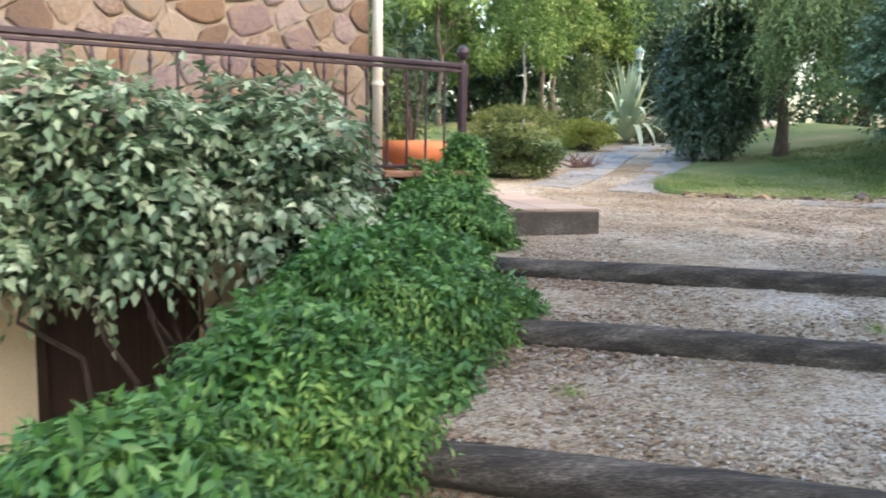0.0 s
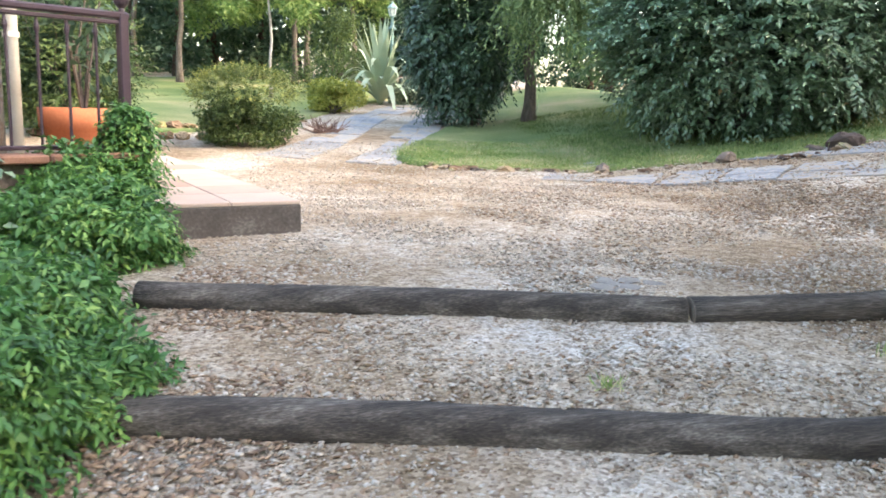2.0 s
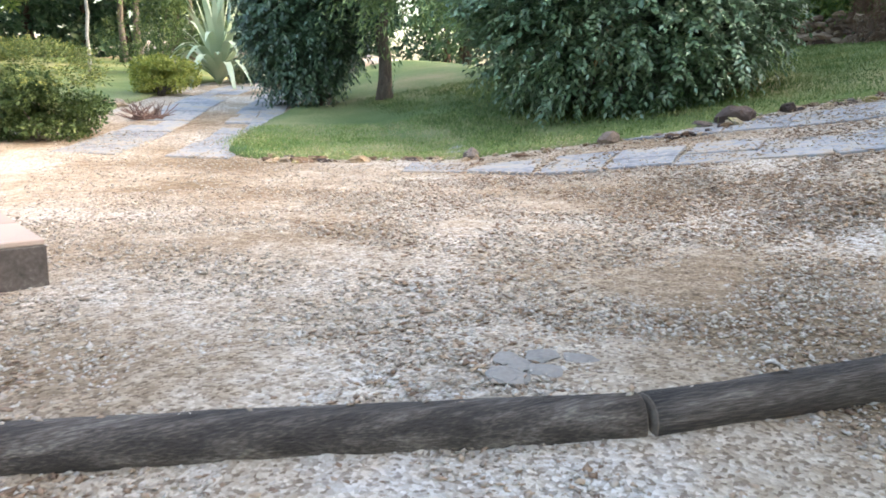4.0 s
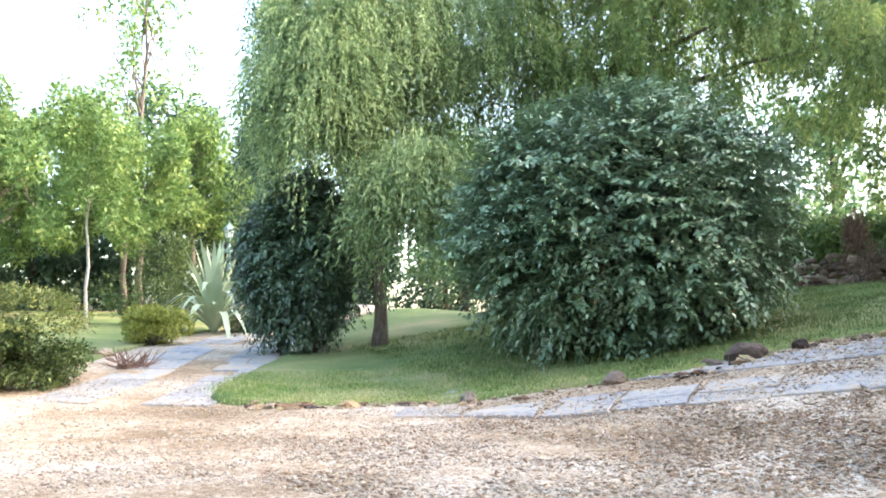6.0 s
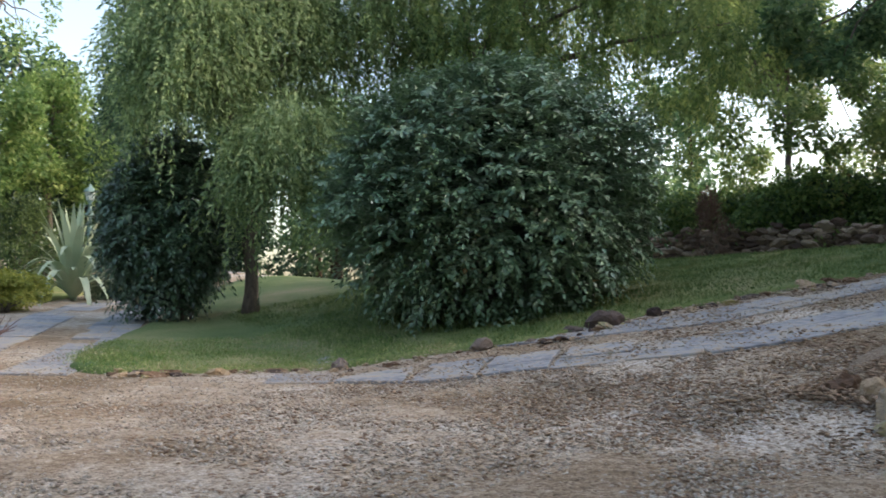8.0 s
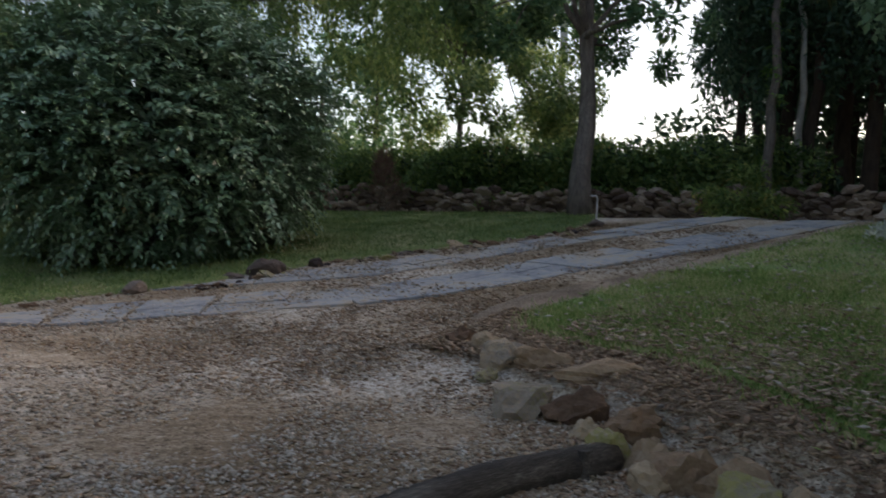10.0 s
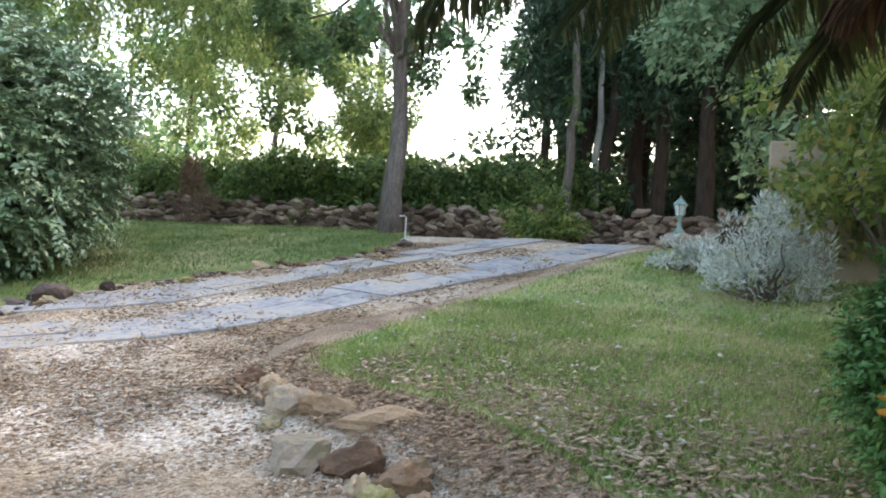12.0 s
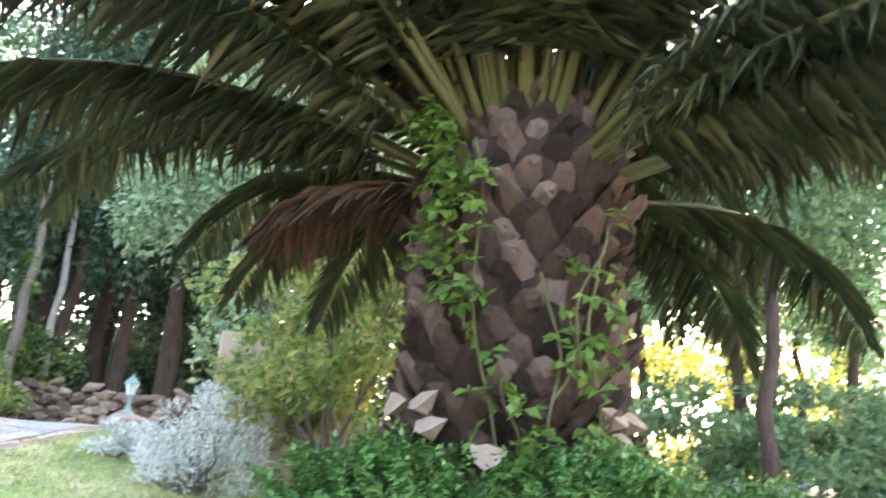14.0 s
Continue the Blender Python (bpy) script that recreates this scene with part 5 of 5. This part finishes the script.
def frond(az, rise, L, sag, seed, material=None, stalk=None, dens=95):
    g = np.random.default_rng(seed)
    m = 18
    u = np.linspace(0, 1, m)
    el = radians(rise) - sag * u ** 2.0
    step = L / (m - 1)
    rr = np.concatenate([[0], np.cumsum(np.cos(el[:-1]) * step)]) + R_TRUNK * .6
    zz = np.concatenate([[0], np.cumsum(np.sin(el[:-1]) * step)]) + 2.75 + 0.004 * rise
    c, s = math.cos(az), math.sin(az)
    pts = np.column_stack([rr * c, rr * s, zz])
    geo = Geo().tube([tuple(p) for p in pts], list(np.interp(u, [0, .15, 1], [.036, .026, .006])), 6)
    me = geo.out("frond_stalk", stalk or M_RACHIS, True)
    st = piece("frond", me, palm)
    q = np.linspace(0.16, 1.0, dens)
    base = np.column_stack([np.interp(q, u, pts[:, k]) for k in range(3)])
    e = np.interp(q, u, el)
    along = np.column_stack([np.cos(e) * c, np.cos(e) * s, np.sin(e)])
    side = np.array([-s, c, 0.0])
    P, D, N = [], [], []
    for sg in (-1, 1):
        d = along * 0.55 + side * sg * 0.85 + np.array([0, 0, -0.55]) + g.normal(size=(dens, 3)) * 0.12
        P.append(base), D.append(d), N.append(np.tile([0, 0, 1.0], (dens, 1)) + g.normal(size=(dens, 3)) * .3)
    ln = np.tile(0.5 * np.sin(np.pi * (0.12 + 0.83 * (q - .16) / .84)) ** 0.6 + 0.05, 2) * (0.85 + .3 * g.random(2 * dens))
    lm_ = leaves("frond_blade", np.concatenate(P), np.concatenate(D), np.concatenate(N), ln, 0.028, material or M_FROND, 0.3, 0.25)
    piece("frond_blade", lm_, st)


g_ = random.Random(8)
FACING = 2.94
for k in range(92):
    tier = k % 4
    az = k * 2.39996 + g_.uniform(-.15, .15)
    rise = (20, 36, 52, 72)[tier] + g_.uniform(-7, 7)
    long_, sag = (3.7, 4.9, 5.2, 4.6)[tier] + g_.uniform(-.4, .4), (1.25, 1.65, 1.75, 1.3)[tier] + g_.uniform(-.15, .2)
    if abs((az - FACING + math.pi) % (2 * math.pi) - math.pi) < .55:
        rise, long_, sag = max(rise, 55), min(long_, 3.8), min(sag, 1.1)
    frond(az, rise, long_, sag, 100 + k)
for k in range(5):
    frond((2.25, 2.1, 1.95, 1.75, 2.34)[k], 38 + 3 * k, (5.6, 5.9, 5.2, 5.5, 4.8)[k], 1.85, 400 + k)
frond(1.3, 10, 1.3, 1.2, 300, M_DEAD, M_DEAD, 60)
for k in range(16):
    frond(FACING + (k - 8) * .21, g_.uniform(62, 84), g_.uniform(3.2, 4.2), 0.9, 430 + k)
for k in range(2):
    frond(FACING + (-1.2, 1.3)[k], g_.uniform(48, 75), g_.uniform(1.3, 2.2), 0.7, 310 + k, M_DEAD, M_DEAD, 30)
vine = thing("climbing_vine", "bright green vine climbing the palm trunk", "vine", (PX, PY, PZ))
def vine_strand(a0, a1, z0, z1, n, size, seed):
    """One runner up the trunk with its leaves."""
    g = np.random.default_rng(seed)
    t = np.linspace(0, 1, 12)
    aa, zz = a0 + (a1 - a0) * t + 0.06 * np.sin(t * 9 + seed), z0 + (z1 - z0) * t
    R = R_TRUNK * 1.22
    st = piece("runner", Geo().tube(list(zip(R * np.cos(aa), R * np.sin(aa), zz)), .008, 5).out("runner", M_RACHIS), vine)
    q = g.random(n)
    an = np.interp(q, t, aa) + g.normal(size=n) * .07
    b = np.column_stack([R * 1.04 * np.cos(an), R * 1.04 * np.sin(an), np.interp(q, t, zz)])
    o = np.column_stack([np.cos(an), np.sin(an), np.zeros(n)])
    piece("leaves", sprays("leaves", b, o, 5, .17, size, M_VINE, .72, .5, .2, .7), st)


for k, (a0, a1, z0, z1, n) in enumerate(((2.85, 2.5, 1.0, 2.9, 22), (2.5, 2.25, 1.9, 3.0, 34), (3.3, 3.15, 1.1, 2.2, 12), (3.0, 2.9, 1.0, 1.7, 18), (2.6, 2.1, 2.5, 3.1, 24), (3.6, 3.5, 1.2, 2.3, 12), (3.25, 3.6, 1.6, 2.5, 8))):
    vine_strand(a0, a1, z0, z1, n, .09, k)
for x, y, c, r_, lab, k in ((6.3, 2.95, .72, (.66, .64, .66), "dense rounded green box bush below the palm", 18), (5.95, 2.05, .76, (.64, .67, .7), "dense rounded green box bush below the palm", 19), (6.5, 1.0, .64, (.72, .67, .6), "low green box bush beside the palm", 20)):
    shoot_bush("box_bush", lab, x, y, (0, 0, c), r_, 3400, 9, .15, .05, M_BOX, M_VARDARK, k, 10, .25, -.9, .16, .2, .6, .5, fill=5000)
fl = thing("orange_flowers", "cluster of orange flowers at the bush foot", "flowers", (5.62, 3.38, gz(5.62, 3.38)))
piece("petals", foliage("petals", [(-.05, .05, .8), (.0, .0, .74), (-.08, .08, .72)], [(.05, .05, .04)] * 3, 130, 0.05, M_ORANGE, 0, 0.8, 0.8), fl)
piece("stems", Geo().tube([(.1, -.05, 0), (-.04, .04, .78)], .01, 5).out("stems", M_BARK), fl)
bush("silver_shrub", "silver-leaved shrub with upright sprays", 11.6, 4.5, (0, 0, 0.5), (0.7, 0.64, 0.55), 4200, 0.085, M_SILVER, 60, 0.2, 23, 30, aspect=0.25, droop=-0.9)
bush("silver_shrub", "low silver-leaved shrub on the lawn edge", 13.4, 5.6, (0, 0, 0.2), (0.7, 0.6, 0.25), 2500, 0.08, M_SILVER, 30, 0.25, 24, 12, aspect=0.25, droop=-0.6)
bush("yellowing_bush", "leafy bush turning yellow and orange", 12.4, 3.1, (0, 0, 1.7), (1.4, 1.9, 1.2), 8000, 0.12, M_CITRUS, 90, 0.15, 26, 14, droop=0.3)
wl = tagged(new("wall_pier", Geo().box((13.4, 4.3, gz(13.4, 4.3) + .8), (0.3, .8, 1.8), 0.1, .02).out("wall_pier", M_PALEWALL)), "pale plastered garden wall half hidden by bushes", "wall", kind="structure")
wl2 = tagged(new("wall_low", Geo().box((13.3, 2.6, gz(13.3, 2.6) + .35), (0.25, 2.6, .9), 0.1, .02).out("wall_low", M_PALEWALL)), "low pale plastered garden wall behind bushes", "wall", kind="structure")
tree("bay_tree", "grey-green leafy tree overhanging the wall", 16.2, 3.6, 8, (0, 0, 4.2), (2.9, 3.0, 3.4), 26000, 0.15, M_BAY, M_PALEBARK, 0.17, 80, 0.2, 28, 10, low=-0.9)
ag = thing("agapanthus", "agapanthus bed with purple flower heads", "flowers", (9.0, 0.2, gz(9, .2)))
piece("leaves", foliage("leaves", [(g_.uniform(-1.5, 1.5), g_.uniform(-1, 1), .35) for _ in range(30)], [(.3, .3, .35)] * 30, 5000, 0.2, M_BOX, -0.3, 0.8, 0.15), ag)
geo, hc = Geo(), []
for k in range(9):
    x, y, h = g_.uniform(-1.4, 1.4), g_.uniform(-.8, .8), g_.uniform(.75, 1.0)
    geo.tube([(x, y, 0), (x, y, h)], .008, 5)
    hc.append((x, y, h))
piece("stalks", geo.out("stalks", M_RACHIS), ag)
piece("flower_heads", foliage("flower_heads", hc, [(.08, .08, .07)] * 9, 600, 0.05, M_PURPLE, 0, 0.8, 0.5), ag)

# ---- house, terrace and railing ----
RA, RB = Vector((-5.09, 4.63, 0)), Vector((0.13, 8.6, 0))
along_r = (RB - RA).normalized()
back = Vector((-along_r.y, along_r.x, 0))
ang = math.atan2(along_r.y, along_r.x)
TZ = 0.52


def on_house(u, v, z):
    """A place u metres back from the railing's end post along it, v metres towards the house."""
    p = RB - along_r * u + back * v
    return (p.x, p.y, z)


terr = Geo()
c = on_house(3.6, 1.5, TZ - 0.1)
terr.box(c, (7.4, 3.2, 0.2), ang, .01)
tagged(new("terrace_floor", terr.out("terrace_floor", M_CONC)), "dull concrete terrace floor slab", "floor", kind="structure")
ledge_me = Geo().box((0, 0, 0), (.31, .3, .06), 0, .012).out("tile", M_WORNTILE)
tf = bpy.data.objects["terrace_floor"]
for k in range(22):
    piece("tile", ledge_me, tf, on_house(.17 + k * .325, -.06, TZ + .033), (0, 0, ang))
fac = Geo()
for u0, u1, z0, z1 in ((-0.1, 2.5, -1.6, TZ - .2), (3.72, 7.3, -1.6, TZ - .2), (2.5, 3.72, 0.3, TZ - .2)):
    c = on_house((u0 + u1) / 2, 0.22, (z0 + z1) / 2)
    fac.box(c, (u1 - u0, 0.25, z1 - z0), ang)
tagged(new("wall_basement", fac.out("wall_basement", M_PLASTER)), "cream plastered wall below the terrace", "wall", kind="structure")
dr = thing("door", "dark brown wooden basement door", "door", on_house(3.11, 0.25, -1.5), rz=ang)
piece("leaf", Geo().box((0, 0, 0.9), (1.1, .05, 1.8), 0, .005).out("leaf", M_BROWNWOOD), dr)
fr = Geo()
for sx in (-.57, .57):
    fr.box((sx, -.05, .9), (.08, .14, 1.8), 0, .006)
piece("frame", fr.out("frame", M_BROWNWOOD), dr)
wall = Geo()
c = on_house(3.65, 1.15, TZ + 1.9)
wall.box(c, (6.4, 0.35, 3.8), ang)
c2 = on_house(0.63, 4.03, TZ + 1.9)
wall.box(c2, (0.35, 5.4, 3.8), ang)
hw = tagged(new("wall_house", wall.out("wall_house", M_MORTAR)), "house wall of irregular tan and rust stones in mortar", "wall", kind="structure")
roof = Geo().box(on_house(4.0, 4.2, TZ + 3.9), (7.2, 7.0, 0.2), ang, .02)
tagged(new("house_roof", roof.out("house_roof", M_TERRA)), "terracotta house roof", "roof", kind="structure")
g_ = random.Random(21)


def rubble_cells(u0, u1, z0, z1, step_u, step_z):
    seeds = []
    nz = int((z1 - z0) / step_z)
    for j in range(nz):
        u = u0 + g_.uniform(0, step_u)
        while u < u1:
            seeds.append((u, z0 + (j + .5 + g_.uniform(-.36, .36)) * step_z))
            u += step_u * g_.choice((.5, .8, 1.0, 1.5))
    for k, (cu, cz) in enumerate(seeds):
        poly = [(u0, z0), (u1, z0), (u1, z1), (u0, z1)]
        for i, (ou, oz) in enumerate(seeds):
            if i == k or abs(ou - cu) > 3 * step_u or abs(oz - cz) > 4 * step_z:
                continue
            nu, nz_ = (ou - cu), (oz - cz)
            d = (nu * (ou + cu) + nz_ * (oz + cz)) / 2
            new_poly = []
            for p, q in zip(poly, poly[1:] + poly[:1]):
                a, b = p[0] * nu + p[1] * nz_ - d, q[0] * nu + q[1] * nz_ - d
                if a <= 0:
                    new_poly.append(p)
                if a * b < 0:
                    f = a / (a - b)
                    new_poly.append((p[0] + (q[0] - p[0]) * f, p[1] + (q[1] - p[1]) * f))
            poly = new_poly
        yield poly


for poly in rubble_cells(.45, 6.7, TZ + .02, TZ + 2.5, .36, .22):
    n = len(poly)
    if n < 3:
        continue
    cu, cz = sum(p[0] for p in poly) / n, sum(p[1] for p in poly) / n
    ring_ = []
    for i in range(n):
        (a, b), (c, d) = poly[i], poly[(i + 1) % n]
        for f in (.18, .5, .82):
            w = .97 - (.03 if f == .5 else .07) + g_.uniform(-.05, .05)
            ring_.append(((a + (c - a) * f - cu) * w, (b + (d - b) * f - cz) * w))
    m = len(ring_)
    pr = g_.uniform(.012, .035)
    vs = [(-x, .03, zz) for x, zz in ring_] + [(-x, -pr * .55, zz) for x, zz in ring_] + [(-x * .88, -pr + g_.uniform(-.004, .004), zz * .86) for x, zz in ring_] + [(0, -pr - .006, 0)]
    fs = [(k + b * m, (k + 1) % m + b * m, (k + 1) % m + (b + 1) * m, k + (b + 1) * m) for b in range(2) for k in range(m)] + [(2 * m + k, 2 * m + (k + 1) % m, 3 * m) for k in range(m)]
    piece("stone", mesh("stone", vs, fs, M_MASON), hw, on_house(cu, 0.975, cz), (0, 0, ang))
pipe = thing("drain_pipe", "cream drain pipe on the house corner", "pipe", on_house(0.4, 0.9, TZ))
piece("tube", Geo().tube([(0, 0, 0), (0, 0, 3.7)], .05, 12).out("tube", M_PIPE, True), pipe)
br = Geo()
for zz in (.9, 2.4):
    br.lathe([(.055, -.02), (.062, -.02), (.062, .02), (.055, .02)], (0, 0, zz), 12)
piece("bracket", br.out("bracket", M_PIPE), pipe)

rail = thing("iron_railing", "dark maroon iron railing with thin balusters", "railing", (RB.x, RB.y, TZ))
RH = 1.03
def rl(u, v=0.0):
    p = -along_r * u
    return Vector((p.x, p.y, v))


tr = Geo()
tr.box(tuple(rl(3.3, RH)), (6.7, .06, .05), ang, .012)
tr.box(tuple(rl(3.3, RH - .05)), (6.7, .04, .03), ang, .006)
piece("top_rail", tr.out("top_rail", M_RAIL), rail)
piece("bottom_rail", Geo().box(tuple(rl(3.3, .1)), (6.7, .04, .03), ang, .006).out("bottom_rail", M_RAIL), rail)
bal = Geo().tube([(0, 0, .1), (0, 0, .55), (0, 0, .86), (0, 0, .9), (0, 0, .95), (0, 0, RH - .04)], [.011, .011, .011, .02, .011, .011], 8)
bal_me = bal.out("baluster", M_RAIL)
for k in range(1, 32):
    piece("baluster", bal_me, rail, tuple(rl(k * .205)))
pst = Geo().box((0, 0, RH / 2), (.07, .07, RH + .04), ang, .008)
pst.lathe([(.03, RH), (.02, RH + .05), (.05, RH + .08), (.06, RH + .12), (.05, RH + .16), (.02, RH + .19), (0, RH + .2)], sides=12)
piece("post", pst.out("post", M_RAIL), rail)

pot = thing("flower_pot", "large terracotta flower pot on the porch step", "pot", (-0.5, 10.5, .275))
pot.scale = (1.5, 1.5, 1.65)
piece("bowl", Geo().lathe([(0, 0), (.17, 0), (.2, .05), (.235, .24), (.26, .25), (.265, .36), (.24, .36), (.235, .3), (0, .29)], sides=24).out("bowl", M_TERRA, True), pot)
for k in range(5):
    pg = Geo().tube([(0, 0, .28), (.05 * math.cos(k), .05 * math.sin(k), .6), (.12 * math.cos(k * 1.3), .12 * math.sin(k * 1.3), .95)], [.012, .009, .005], 5)
    piece("stem", pg.out("stem", M_BARK), pot)
piece("leaves", foliage("leaves", [(0, 0, .9), (.1, 0, .7), (-.1, .1, 1.05)], [(.2, .2, .25)] * 3, 260, 0.08, M_CONIFER, 0.3, .8, .4), pot)

# low tiled step beside the yard
st = tagged(new("porch_step", Geo().box((0, 0, 0), (1, 1, 1)).out("porch_step", M_CONC)), "low concrete step with pale terracotta tiles on top", "step", kind="structure")
E0, E1 = Vector((1.37, 8.06, 0)), Vector((-0.2, 13.8, 0))
sd = (E1 - E0).normalized()
sn = Vector((-sd.y, sd.x, 0))
W_STEP = 1.5
ctr = E0 + sd * 3.0 + sn * W_STEP / 2
st.data = Geo().box((ctr.x, ctr.y, .0), (6.0, W_STEP, .5), math.atan2(sd.y, sd.x), .01).out("porch_step", M_CONC)
tile_me = Geo().box((0, 0, 0), (.59, .49, .03), 0, .006).out("tile", M_TILE)
for i in range(10):
    for j in range(3):
        p = E0 + sd * (.3 + i * .6) + sn * (.25 + j * .5)
        piece("tile", tile_me, st, (p.x, p.y, .262), (0, 0, math.atan2(sd.y, sd.x)))

# ---- ivy bank and variegated shrub ----
def ivy_mound(label, c, r, n, seed):
    t = thing("ivy_mound", label, "ivy", (c[0], c[1], c[2]), "ivy bank")
    cs, rs = lumps((0, 0, 0), r, 48, 0.24, seed, -0.5)
    b, d = dome((0, 0, 0), tuple(a - .09 for a in r), n // 15, seed, -0.35, 0.24, 0.3)
    piece("leaves", sprays("leaves", b, d * np.array([1, 1, .6]), 9, 0.2, 0.064, M_IVY, 0.38, 0.7, 0.35, 0.6), t)
    piece("inner_leaves", foliage("inner_leaves", cs * .9, rs * .9, int(n * .35), 0.06, M_BOX, 0.45, 0.7, 0.45, None, 0.6), t)
    g = random.Random(seed)
    for k in range(14):
        e = cs[g.randrange(48)]
        p, q = limbs((0, 0, -r[2]), tuple(e), .012, .004, .1, 5, seed + k)
        piece("stem", Geo().tube(p, q, 5).out("stem", M_BARK), t)
    return t


IVY = "lush green ivy spilling over the bank beside the steps"
ivy_mound(IVY, (-0.62, 2.5, -0.4), (0.66, 0.7, 0.48), 34000, 1)
ivy_mound(IVY, (-0.9, 3.3, -0.66), (0.42, 0.6, 0.55), 15000, 2)
ivy_mound(IVY, (-0.38, 3.75, -0.3), (0.52, 0.66, 0.46), 30000, 3)
ivy_mound(IVY, (-0.2, 5.0, -0.1), (0.6, 0.62, 0.46), 30000, 4)
ivy_mound(IVY, (-0.1, 6.1, -0.1), (0.56, 0.66, 0.38), 22000, 5)
ivy_mound(IVY, (0.0, 7.3, 0.1), (0.62, 0.62, 0.42), 22000, 6)
ivy_mound(IVY, (-0.1, 8.3, 0.3), (0.5, 0.5, 0.34), 13000, 7)
ivy_mound("ivy climbing the foot of the railing post", (0.16, 8.55, 0.6), (0.2, 0.2, 0.34), 3500, 10)
ivy_mound(IVY, (0.42, 5.5, -0.22), (0.34, 0.4, 0.24), 7000, 8)
ivy_mound(IVY, (0.05, 4.35, -0.37), (0.32, 0.4, 0.24), 7000, 9)
vs_ = thing("variegated_shrub", "big variegated shrub with cream-edged leaves spilling from the terrace", "shrub", on_house(2.4, -0.5, 0))
cs, rs = [], []
g_ = random.Random(31)
for k in range(46):
    u = g_.uniform(-0.8, 2.3)
    p = -along_r * u - back * g_.uniform(-.1, .55)
    top = 1.16 if u > -.5 else 0.85
    cs.append((p.x, p.y, g_.uniform(.1, top - .1)))
    rs.append((.3, .3, .24))
b, d = clump_points(cs, rs, 2500, 0.5)
piece("leaves", sprays("leaves", b, d, 7, 0.3, 0.115, M_VARIEG, 0.6, 0.55, 0.3, 0.6), vs_)
# Dark leaves paint the shaded hollow of the shrub.
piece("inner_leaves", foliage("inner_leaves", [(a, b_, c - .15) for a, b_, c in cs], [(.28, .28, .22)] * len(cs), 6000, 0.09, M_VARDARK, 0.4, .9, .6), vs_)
for k in range(8):
    c = cs[g_.randrange(46)]
    p, q = limbs((c[0] * .5, c[1] * .5, -1.5), c, .03, .008, .15, 6, k)
    piece("stem", Geo().tube(p, q, 6).out("stem", M_DARKBARK), vs_)
